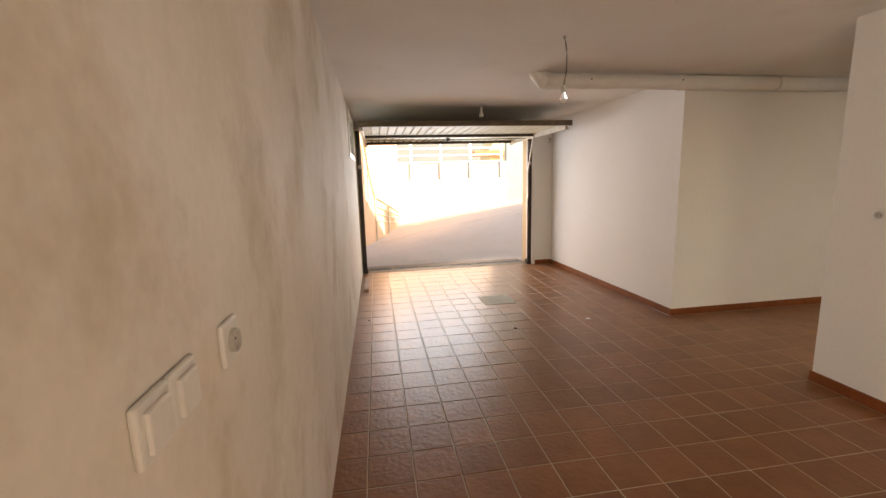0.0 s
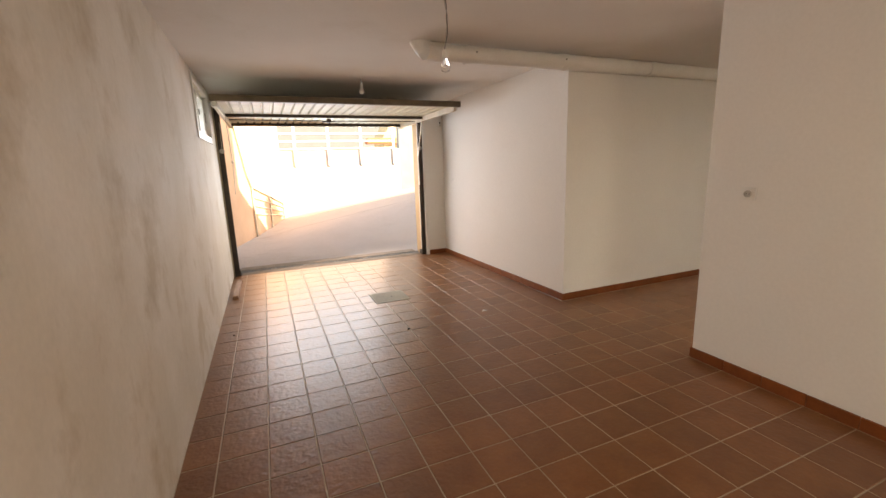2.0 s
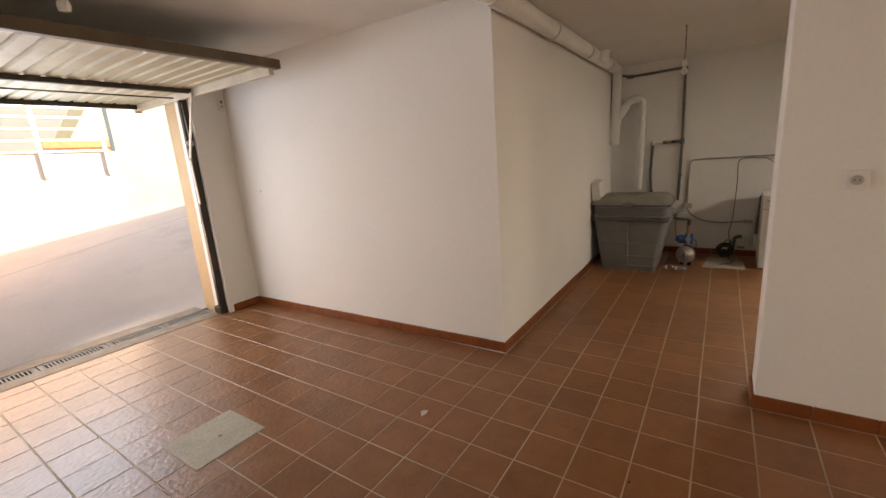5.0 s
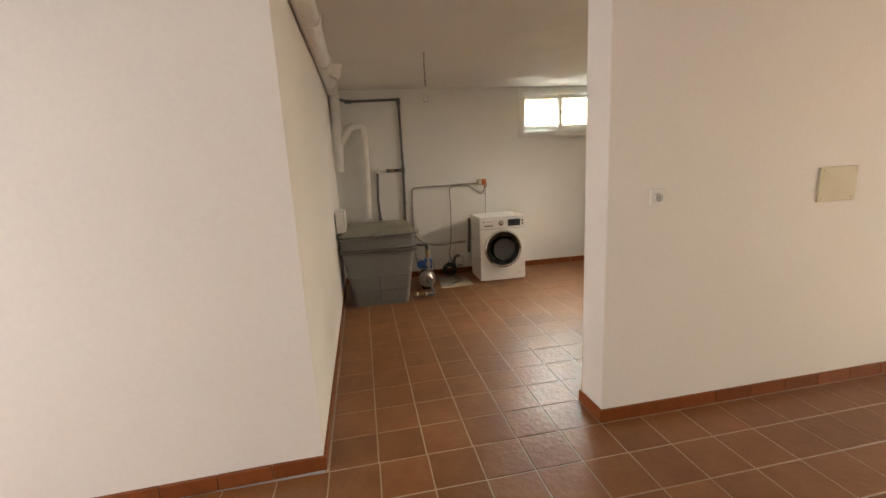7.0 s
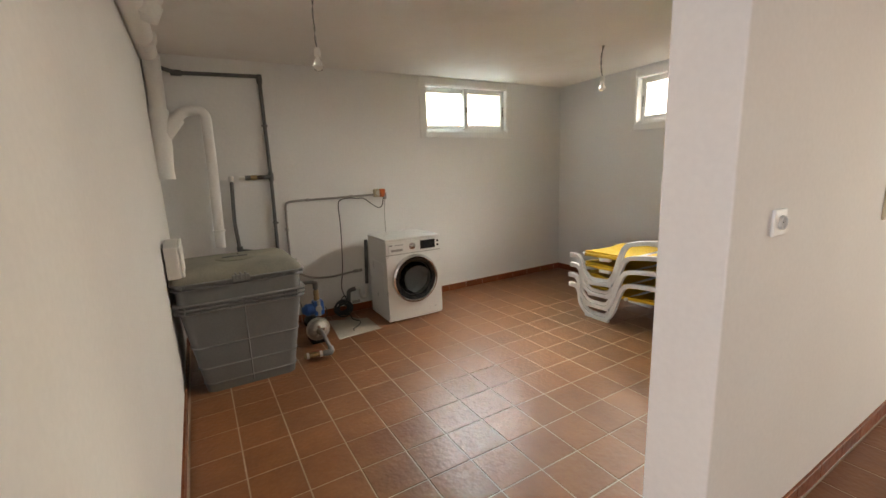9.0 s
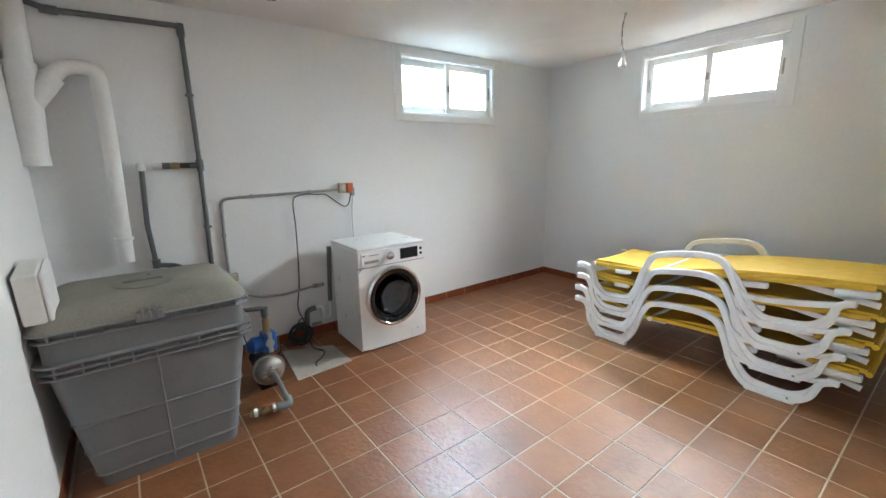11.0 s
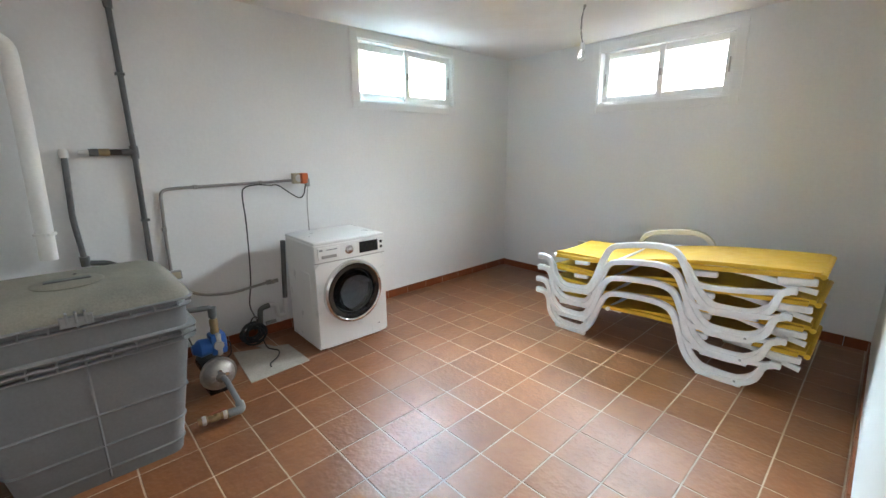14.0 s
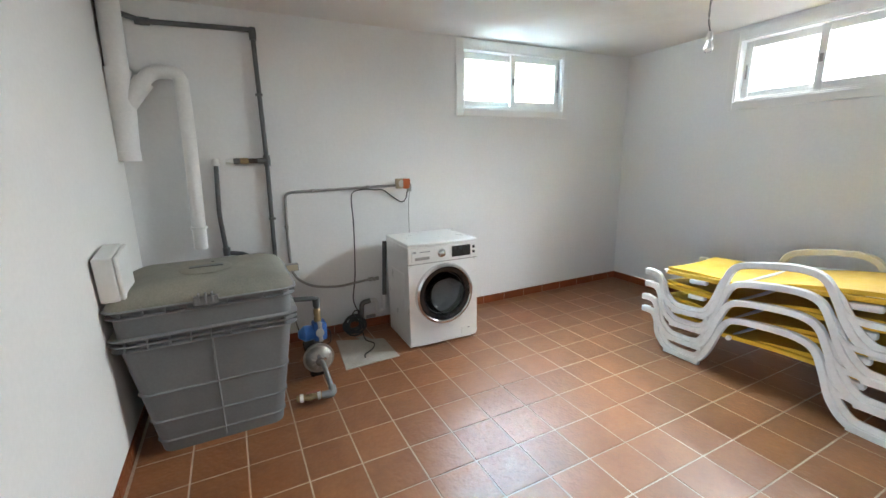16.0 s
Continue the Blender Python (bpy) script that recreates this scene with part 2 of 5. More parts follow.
def mesh_object(name, bm, mat, parent=None, label="", smooth=False):
    me = bpy.data.meshes.new(name)
    bmesh.ops.recalc_face_normals(bm, faces=bm.faces)
    bm.to_mesh(me)
    bm.free()
    me.materials.append(mat)
    if smooth:
        for p in me.polygons:
            p.use_smooth = True
        me.set_sharp_from_angle(angle=radians(40))
    ob = new(name, me)
    if parent:
        ob.parent = parent
    if label:
        tagged(ob, label)
    return ob


def part(name, bm, mat, parent, label="", smooth=False):
    return mesh_object(name, bm, mat, parent, label, smooth)


def thing(name, at, label, category, group="", kind=""):
    ob = new(name)
    ob.location = at
    ob.empty_display_size = 0.1
    return tagged(ob, label, category, group, kind)


def box(x0, x1, y0, y1, z0, z1, bevel=0.0, bm=None, segments=2):
    """An upright block with rounded edges; adds to bm when given."""
    one = bmesh.new()
    bmesh.ops.create_cube(one, size=1.0)
    for v in one.verts:
        v.co = Vector((x0 + (v.co.x + 0.5) * (x1 - x0), y0 + (v.co.y + 0.5) * (y1 - y0), z0 + (v.co.z + 0.5) * (z1 - z0)))
    if bevel:
        bmesh.ops.bevel(one, geom=one.edges[:], offset=bevel, segments=segments, affect="EDGES", profile=0.5)
    return joined(bm, one)


def joined(bm, one):
    if bm is None:
        return one
    me = bpy.data.meshes.new("scrap")
    one.to_mesh(me)
    one.free()
    bm.from_mesh(me)
    bpy.data.meshes.remove(me)
    return bm


def moved(bm, m):
    bmesh.ops.transform(bm, matrix=m, verts=bm.verts)
    return bm


def prism(points, z0, z1, bm=None):
    """A block over a plan of (x, y) points."""
    one = bmesh.new()
    low = [one.verts.new((x, y, z0)) for x, y in points]
    top = [one.verts.new((x, y, z1)) for x, y in points]
    one.faces.new(low[::-1])
    one.faces.new(top)
    for i in range(len(points)):
        j = (i + 1) % len(points)
        one.faces.new((low[i], low[j], top[j], top[i]))
    return joined(bm, one)


def rounded(points, steps=5, cut=0.4):
    """Cut the corners of a polyline into short arcs."""
    pts = [Vector(p) for p in points]
    out = [pts[0]]
    for a, b, c in zip(pts, pts[1:], pts[2:]):
        d1, d2 = (a - b), (c - b)
        r = min(d1.length, d2.length) * cut
        p, q = b + d1.normalized() * r, b + d2.normalized() * r
        for i in range(steps + 1):
            t = i / steps
            out.append(p * (1 - t) ** 2 + b * 2 * t * (1 - t) + q * t * t)
    out.append(pts[-1])
    return out


def smooth_line(points, steps=6):
    """A Catmull-Rom line through the points."""
    pts = [Vector(p) for p in points]
    pts = [pts[0] * 2 - pts[1]] + pts + [pts[-1] * 2 - pts[-2]]
    out = []
    for a, b, c, d in zip(pts, pts[1:], pts[2:], pts[3:]):
        for i in range(steps):
            t = i / steps
            out.append(0.5 * (2 * b + (c - a) * t + (2 * a - 5 * b + 4 * c - d) * t * t + (3 * b - a - 3 * c + d) * t ** 3))
    out.append(pts[-2])
    return out


def tube(points, r, sides=10, bm=None, section=None):
    """A pipe along points, or a bar with the section's (across, up) outline when the line lies in one upright plane."""
    one = bmesh.new()
    pts = [Vector(p) for p in points]
    rings = []
    up = Vector((0, 0, 1))
    for i, p in enumerate(pts):
        d = (pts[min(i + 1, len(pts) - 1)] - pts[max(i - 1, 0)]).normalized()
        if i == 0:
            side = d.cross(up)
            if side.length < 0.05:
                side = d.cross(Vector((0, 1, 0)))
        side = (side - d * side.dot(d)).normalized()
        over = side.cross(d).normalized()
        if section:
            rings.append([one.verts.new(p + side * a + over * b) for a, b in section])
        else:
            rings.append([one.verts.new(p + (side * math.cos(k * math.tau / sides) + over * math.sin(k * math.tau / sides)) * r) for k in range(sides)])
    for a, b in zip(rings, rings[1:]):
        for k in range(len(a)):
            one.faces.new((a[k], a[(k + 1) % len(a)], b[(k + 1) % len(a)], b[k]))
    one.faces.new(rings[0][::-1])
    one.faces.new(rings[-1])
    return joined(bm, one)


def lathe(profile, sides=24, m=None, bm=None, caps=True):
    """A turned body from (radius, height) pairs, then moved by m."""
    one = bmesh.new()
    rings = []
    for r, z in profile:
        rings.append([one.verts.new((r * math.cos(k * math.tau / sides), r * math.sin(k * math.tau / sides), z)) for k in range(sides)] if r > 1e-5 else [one.verts.new((0, 0, z))])
    for a, b in zip(rings, rings[1:]):
        for k in range(sides):
            q = (k + 1) % sides
            if len(a) == 1 and len(b) == 1:
                continue
            if len(a) == 1:
                one.faces.new((a[0], b[q], b[k]))
            elif len(b) == 1:
                one.faces.new((a[k], a[q], b[0]))
            else:
                one.faces.new((a[k], a[q], b[q], b[k]))
    for ring, flip in ((rings[0], True), (rings[-1], False)):
        if caps and len(ring) > 2:
            one.faces.new(ring[::-1] if flip else ring)
    if m is not None:
        moved(one, m)
    return joined(bm, one)


# ---- the setting ----
LEFT, RIGHT, BACK, DOOR = -0.147, 3.37, -1.3, 7.30
EAST, SOUTH, NORTH, INNER, END, SIDE_X = 7.035, -0.515, 4.18, 3.58, 2.618, 3.358
TOP_G, TOP_L = 2.565, 2.508


def structure(name, bm, mat, label, category="wall"):
    return tagged(mesh_object(name, bm, mat), label, category, "", "structure")


def wall_with_hole(name, axis, a0, a1, d0, d1, hole, mat, label, z1=2.75):
    """A wall along an axis with one opening (from, to, sill, head)."""
    h0, h1, s, t = hole
    bm = bmesh.new()
    for p0, p1, q0, q1 in ((a0, h0, 0, z1), (h1, a1, 0, z1), (h0, h1, 0, s), (h0, h1, t, z1)):
        if axis == "y":
            box(d0, d1, p0, p1, q0 - (0.2 if q0 == 0 else 0), q1, bm=bm)
        else:
            box(p0, p1, d0, d1, q0 - (0.2 if q0 == 0 else 0), q1, bm=bm)
    return structure(name, bm, mat, label)


wall_with_hole("wall_west", "y", BACK - 0.2, DOOR + 0.3, LEFT - 0.26, LEFT, (5.54, 6.83, 1.95, 2.46), STREAKED, "long streaky off-white plaster garage wall with satin sheen")
wall_with_hole("wall_east", "y", SOUTH - 0.25, NORTH + 0.22, EAST, EAST + 0.26, (0.42, 1.62, 1.90, 2.45), LAUNDRY_WALL, "white painted laundry wall carrying the pipes")
wall_with_hole("wall_south", "x", RIGHT, EAST, SOUTH - 0.25, SOUTH, (4.72, 5.88, 1.90, 2.45), LAUNDRY_WALL, "cool white painted laundry wall behind the loungers")
structure("wall_north", box(RIGHT, EAST, NORTH, NORTH + 0.22, -0.2, 2.75), PLASTER, "white plaster wall between laundry and garage corner")
structure("wall_garage_side", prism([(RIGHT, NORTH + 0.22), (3.29, DOOR), (3.29, DOOR + 0.3), (3.75, DOOR + 0.3), (3.75, NORTH + 0.22)], -0.2, 2.75), PLASTER, "white plaster garage side wall beside the up-and-over door")
structure("wall_divider", box(SIDE_X, INNER, BACK, END, -0.2, 2.75, 0.006), PLASTER, "white plaster dividing wall with a rounded end")
# The hole in this wall is made up, to let extra light in.
wall_with_hole("wall_back", "x", LEFT, SIDE_X, BACK - 0.2, BACK, (1.0, 2.2, -0.004, 2.10), PLASTER, "plain white plaster back wall with an unseen opening added for fill light")
bm = box(2.93, 3.29, DOOR, DOOR + 0.3, -0.2, 2.75)
box(-0.147, 2.93, DOOR + 0.02, DOOR + 0.3, 2.44, 2.75, bm=bm)
structure("wall_door", bm, PLASTER, "plaster wall and lintel around the garage doorway")
bm = box(2.93, 3.9, DOOR + 0.3, DOOR + 0.52, -0.2, 2.75)
box(-0.75, -0.10, DOOR + 0.3, DOOR + 0.52, -0.2, 2.75, bm=bm)
box(-0.10, 2.93, DOOR + 0.3, DOOR + 0.52, 2.46, 2.75, bm=bm)
structure("facade", bm, OCHRE, "peach rendered outer face of the garage doorway", "facade")
# Unseen slab whose reach keeps direct sun off the windows and back opening.
bm = box(-0.75, 9.4, -2.3, 8.05, 2.80, 2.95)
box(-0.75, 4.2, -4.7, -2.3, 2.80, 2.95, bm=bm)
structure("terrace_slab", bm, OCHRE, "unseen ochre slab above the garage, extended to block the sun", "slab")
# House mass out of view, its height set by the driveway's shadow line.
structure("house_upper", box(-0.75, 6.2, -1.9, 5.2, 2.95, 6.1), PEACH, "unseen peach upper-storey block, sized to shade the driveway", "facade")

# Invented low block; it lets sun reach further along the side wall.
structure("house_link", box(6.2, 9.4, 4.5, 5.2, 2.95, 4.75), PEACH, "unseen low peach block shaping the shadow edge on the side wall", "facade")
# Added out of view solely to stretch the house shadow over the driveway.
structure("house_wing", box(9.4, 19.0, 4.5, 5.2, -0.3, 6.1), PEACH, "unseen peach block added to carry the shadow across the driveway", "facade")

bm = bmesh.new()
rows = [(LEFT - 0.26, TOP_G), (RIGHT + 0.1, TOP_G), (EAST + 0.26, TOP_L)]
under = [[bm.verts.new((x, y, z)) for y in (BACK - 0.2, DOOR + 0.3)] for x, z in rows]
over = [[bm.verts.new((x, y, 2.79)) for y in (BACK - 0.2, DOOR + 0.3)] for x, z in rows]
for i in range(2):
    bm.faces.new((under[i][0], under[i][1], under[i + 1][1], under[i + 1][0]))
    bm.faces.new((over[i][0], over[i + 1][0], over[i + 1][1], over[i][1]))
    for k in (0, 1):
        bm.faces.new((under[i][k], under[i + 1][k], over[i + 1][k], over[i][k]))
bm.faces.new((under[0][0], over[0][0], over[0][1], under[0][1]))
bm.faces.new((under[2][0], under[2][1], over[2][1], over[2][0]))
structure("ceiling", bm, CEILING, "off-white painted ceiling with faint stains", "ceiling")


def driveway_height(x, y):
    rise = min(max((y - 8.4) / 2.6, 0.0), 1.0)
    rise = rise * rise * (3 - 2 * rise)
    return -0.012 + rise * min(max(0.17 * (x - 0.3), 0.0), 1.6)


bm = bmesh.new()
xs = [-900, -60, -12, -4, -2] + [-1 + 0.25 * i for i in range(57)] + [16, 20, 60, 900]
ys = [-900, -60, -8, -1.45, -1.4, 5, 7.50, 7.78, 7.79] + [8.0 + 0.25 * i for i in range(27)] + [15, 16, 20, 60, 900]
grid = [[bm.verts.new((x, y, driveway_height(x, y) if y > 7.785 else (-0.02 if y < -1 else -0.3))) for y in ys] for x in xs]
for i in range(len(xs) - 1):
    for j in range(len(ys) - 1):
        bm.faces.new((grid[i][j], grid[i + 1][j], grid[i + 1][j + 1], grid[i][j + 1]))
tagged(mesh_object("ground", bm, CONCRETE, smooth=True), "pinkish grey concrete driveway rising beyond the doorway", "driveway", "", "structure")
bm = bmesh.new()
line = [(x, 11.4 + 0.02 * x) for x in [0.9 + 0.3 * i for i in range(20)]]
for (xa, ya), (xb, yb) in zip(line, line[1:]):
    q = [bm.verts.new((x, y + d, driveway_height(x, y) + 0.004)) for x, y, d in ((xa, ya, 0), (xb, yb, 0), (xb, yb, 0.03), (xa, ya, 0.03))]
    bm.faces.new(q)
structure("driveway_joint", bm, IRON, "thin dark expansion joint across the driveway", "joint")

SPLIT = 2.324 + 4 * 0.2547
structure("floor", box(LEFT, SPLIT, BACK, 7.56, -0.25, -0.002), GROUT, "cement bed and pale grout of the tiled floor", "floor")

# ---- outdoors ----
bm = prism([(-0.89, 7.82), (0.93, 14.5), (0.67, 14.5), (-1.15, 7.82)], -0.3, 2.9)
structure("retaining_wall_side", bm, PEACH, "peach rendered retaining wall beside the driveway")
structure("retaining_wall_street", box(0.0, 4.75, 14.5, 14.75, -0.3, 2.15), WHITE_RENDER, "sunlit white rendered street wall under the railing")
structure("neighbour_wall", box(4.75, 14.0, 14.497, 14.75, -0.3, 5.5), NEIGHBOUR, "tall sunlit white rendered neighbouring wall")
structure("terrace_ground", box(-30.0, 40.0, 14.75, 60.0, -0.3, 1.95), WHITE_RENDER, "pale raised ground behind the street wall", "ground")

structure("street_facade", box(-20.0, 40.0, 58.0, 58.6, 1.0, 25.0), PALE_FACADE, "pale grey rendered facade far behind the street railing", "facade")
structure("neighbour_wall_south", box(2.5, 14.0, -9.4, -9.0, -0.3, 5.0), PEACH, "peach rendered neighbouring wall seen through frosted panes")
railing = thing("street_railing", (2.3, 14.46, 1.65), "white painted steel railing on the street wall", "railing")
POSTS = [-0.5, 0.56, 1.38, 2.40, 3.44, 4.54]
for x in POSTS:
    bm = box(x - 2.3 - 0.035, x - 2.3 + 0.035, -0.03, 0.03, 0.0, 1.42, 0.008)
    part("post", bm, ALU_WHITE, railing)
    part("post_bracket", box(x - 2.3 - 0.03, x - 2.3 + 0.03, 0.0, 0.045, -0.04, 0.16, 0.005), PVC_GREY, railing, "grey steel fixing bracket")
for z in (0.52, 0.75, 0.98, 1.21, 1.41):
    part("rail", tube([(-3.2, 0, z), (2.2, 0, z)], 0.022, 8), ALU_WHITE, railing, "", True)

# Beige bars in a railing outline, set along the sloping lines by the wall.
hand = thing("ramp_railing", (0.13, 11.44, 0.0), "beige railing-shaped bars with sloping top beside the driveway", "railing")
for drop, fall in ((0.22, 0.13), (0.42, 0.26), (0.62, 0.38)):
    part("rail", tube([(0.0, 0.0, 1.16 - drop), (0.74, 2.72, 0.57 - fall)], 0.016, 8), CHANNEL, hand, "", True)
part("handrail", tube(rounded([(-0.21, -0.74, 2.58), (-0.07, -0.26, 1.50), (0.0, 0.0, 1.18), (0.74, 2.72, 0.57), (0.76, 2.78, 0.05)], 4, 0.1), 0.026, 8), CHANNEL, hand, "", True)
for a, b in (((0.0, 0.0, 1.18), (0.0, 0.0, -0.02)), ((0.37, 1.36, 0.87), (0.37, 1.36, -0.02))):
    part("post", tube([a, b], 0.020, 8), CHANNEL, hand, "", True)

house = thing("far_house", (10.2, 32.0, 1.9), "distant tan house with a terracotta roof edge", "house")
part("wall", prism([(-1.2, 0), (1.2, 0), (1.2, 3.0), (-1.2, 3.0)], 0.0, 1.6), TAN, house)
bm = bmesh.new()
v = [bm.verts.new(p) for p in ((-1.4, -0.1, 1.6), (1.4, -0.1, 1.6), (0.3, -0.1, 4.4), (-1.4, 3.0, 1.6), (1.4, 3.0, 1.6), (0.3, 3.0, 4.4))]
for f in ((0, 1, 2), (3, 5, 4), (0, 2, 5, 3), (1, 4, 5, 2), (0, 3, 4, 1)):
    bm.faces.new([v[i] for i in f])
part("gable", bm, TAN, house)
part("roof", box(-2.6, 1.5, -0.6, 0.2, 1.35, 1.75, 0.05), ROOF_TILE, house, "terracotta roof edge")

# drain channel across the doorway
drain = thing("drain_channel", (1.4, 7.62, 0.0), "slotted cast iron drain grating set across the doorway", "drain")
# Near-black bed colours in the shade between the grating bars.
part("channel", box(-1.5, 1.5, -0.10, 0.10, -0.10, -0.03), DIRT_AND_SHADE, drain, "channel bed coloured dark for shaded slots")
part("kerb", box(-1.47, 1.45, -0.25, -0.085, -0.05, 0.004, 0.003), SILL, drain, "worn brownish cement edging strip")
part("kerb", box(-1.47, 1.45, 0.085, 0.29, -0.05, 0.006, 0.004), SILL, drain, "worn brownish cement edging strip")
for k in range(6):
    x0 = -1.48 + k * 0.495
    bm = box(x0, x0 + 0.485, -0.085, -0.055, -0.03, 0.0, 0.003)
    box(x0, x0 + 0.485, 0.055, 0.085, -0.03, 0.0, 0.003, bm)
    n = 16
    for i in range(n + 1):
        xx = x0 + 0.035 + i * (0.415 / n)
        box(xx - 0.006, xx + 0.006, -0.056, 0.056, -0.025, -0.001, bm=bm)
    box(x0, x0 + 0.035, -0.056, 0.056, -0.03, -0.001, bm=bm)
    box(x0 + 0.45, x0 + 0.485, -0.056, 0.056, -0.03, -0.001, bm=bm)
    part("grating", bm, IRON, drain)

# ---- windows ----


def window(name, at, turn, label, glass):
    """A two-sash sliding window; local x along the wall, y out of the room, z up from the lower edge of the trim."""
    w = thing(name, at, label, "window", "high sliding windows", "structure")
    w.matrix_world = pose(*at, 0, 0, turn)
    W, H = 1.31, 0.655

    def ring(x0, x1, y0, y1, z0, z1, t, name, bev=0.004, mat=ALU_WHITE, tb=None):
        tb = tb or t
        bm = box(x0, x0 + t, y0, y1, z0, z1, bev)
        box(x1 - t, x1, y0, y1, z0, z1, bev, bm)
        box(x0 + t, x1 - t, y0, y1, z0, z0 + tb, bev, bm)
        box(x0 + t, x1 - t, y0, y1, z1 - t, z1, bev, bm)
        return part(name, bm, mat, w)

    ring(-W / 2, W / 2, -0.014, 0.0, 0.0, H, 0.07, "window_trim")
    ring(-W / 2 + 0.062, W / 2 - 0.062, -0.006, 0.15, 0.062, H - 0.062, 0.022, "window_frame")
    part("track", box(-W / 2 + 0.085, W / 2 - 0.085, 0.02, 0.14, 0.084, 0.10, 0.003), ALU_WHITE, w)
    L = W / 2 - 0.085
    for x0, x1, y in ((-L, 0.03, 0.075), (-0.03, L, 0.035)):
        ring(x0, x1, y, y + 0.03, 0.098, H - 0.086, 0.056, "sash", tb=0.058)
        g = part("pane", box(x0 + 0.052, x1 - 0.052, y + 0.012, y + 0.018, 0.15, H - 0.138), glass, w)
        g.visible_shadow = False
    part("latch", box(-0.012, 0.012, 0.022, 0.036, 0.30, 0.36, 0.004), PVC_GREY, w, "grey latch")
    part("pull", box(L - 0.03, L - 0.018, 0.025, 0.037, 0.26, 0.38, 0.003), PVC_GREY, w, "grey recessed pull")
    part("pull", box(-L + 0.018, -L + 0.03, 0.065, 0.077, 0.26, 0.38, 0.003), PVC_GREY, w, "grey recessed pull")
    part("brush_seal", box(-0.022, -0.006, 0.066, 0.076, H - 0.13, H - 0.088), BLACK, w, "black end seal")
    part("brush_seal", box(-0.022, -0.006, 0.066, 0.076, 0.10, 0.14), BLACK, w, "black end seal")
    return w


window("window_1", (EAST, 1.02, 1.846), -90, "white aluminium sliding window with two frosted panes, closed", FROSTED)
window("window_2", (5.30, SOUTH, 1.843), 180, "white aluminium sliding window with frosted panes beside the corner", FROSTED_DIMMED)
window("window_3", (LEFT, 6.185, 1.89), 90, "white aluminium sliding window, sash slid half open", FROSTED)

# ---- garage door ----
door = thing("garage_door", (1.44, 7.30, 2.30), "cream sheet steel up-and-over garage door, raised open under the ceiling", "garage door")
X0, X1, Y0, Y1 = -1.44, 1.46, -1.43, 1.02
bm = bmesh.new()
prof = []
x = X0 + 0.03
while x < X1 - 0.03:
    prof += [(x, 0.0), (x + 0.078, 0.0), (x + 0.090, 0.022), (x + 0.108, 0.022)]
    x += 0.12
rowa = [bm.verts.new((px, Y0 + 0.03, pz + 0.020)) for px, pz in prof]
rowb = [bm.verts.new((px, Y1 - 0.02, pz + 0.010)) for px, pz in prof]
for i in range(len(prof) - 1):
    bm.faces.new((rowa[i], rowa[i + 1], rowb[i + 1], rowb[i]))
ob = part("panel_sheet", bm, SHEET, door, "ribbed cream sheet steel, dirty at one end")
sol = ob.modifiers.new("thickness", "SOLIDIFY")
sol.thickness = 0.003
part("beam", box(X0 - 0.03, X1 + 0.05, Y0 - 0.03, Y0 + 0.03, -0.005, 0.065, 0.004), BROWN_STEEL, door, "brown painted edge beam")
part("crossbar", box(X0, X1, -0.22, -0.18, -0.030, 0.010, 0.003), DARK_STEEL, door, "dark steel cross tube")
part("crossbar", box(X0, X1, Y1 - 0.05, Y1, -0.035, 0.036, 0.003), DARK_STEEL, door, "dark steel edge tube")
part("lock_rod", tube([(X0 + 0.05, 0.13, -0.03), (0, 0.14, -0.035), (X1 - 0.05, 0.13, -0.03)], 0.007, 8), DARK_STEEL, door, "thin lock rod", True)
bm = box(-0.03, 0.03, 0.09, 0.18, -0.06, -0.005, 0.006)
box(-0.10, 0.10, 0.125, 0.145, -0.05, -0.03, 0.004, bm)
part("lock_case", bm, DARK_STEEL, door, "dark lock handle")
for s, xx in ((1, X1 - 0.03), (-1, X0 - 0.0)):
    part("side_channel", box(xx - 0.015, xx + 0.03, Y0, Y1 + 0.02, -0.055, 0.02, 0.004), CHANNEL, door, "cream folded steel side channel")
    part("bolt", lathe([(0.0, 0.0), (0.012, 0.0), (0.012, 0.018), (0.0, 0.02)], 8, Matrix.Translation((xx + 0.03 * s, Y0 + 0.12, -0.02)) @ pose(0, 0, 0, 0, 90 * s, 0)), STEEL, door)
    ax = xx - 0.03 * s
    flat = [(-0.005, -0.017), (0.005, -0.017), (0.005, 0.017), (-0.005, 0.017)]
    part("lift_arm", tube([(ax, -0.24, -0.03), (ax, 0.02, -0.63)], 0, section=flat), CHANNEL, door, "cream flat steel lifting arm")
    part("link_arm", tube([(ax, 0.02, -0.62), (ax + 0.012 * s, 0.03, -1.08)], 0, section=flat), CHANNEL, door, "worn lower link of the lifting arm")
    part("pivot", lathe([(0.0, -0.014), (0.016, -0.014), (0.016, 0.014), (0.0, 0.014)], 10, Matrix.Translation((ax, 0.02, -0.625)) @ pose(0, 0, 0, 0, 90, 0)), STEEL, door)
    part("rubber_seal", box(xx - 0.02, xx + 0.05, Y1 - 0.01, Y1 + 0.03, -0.07, -0.01, 0.006), CHANNEL, door)

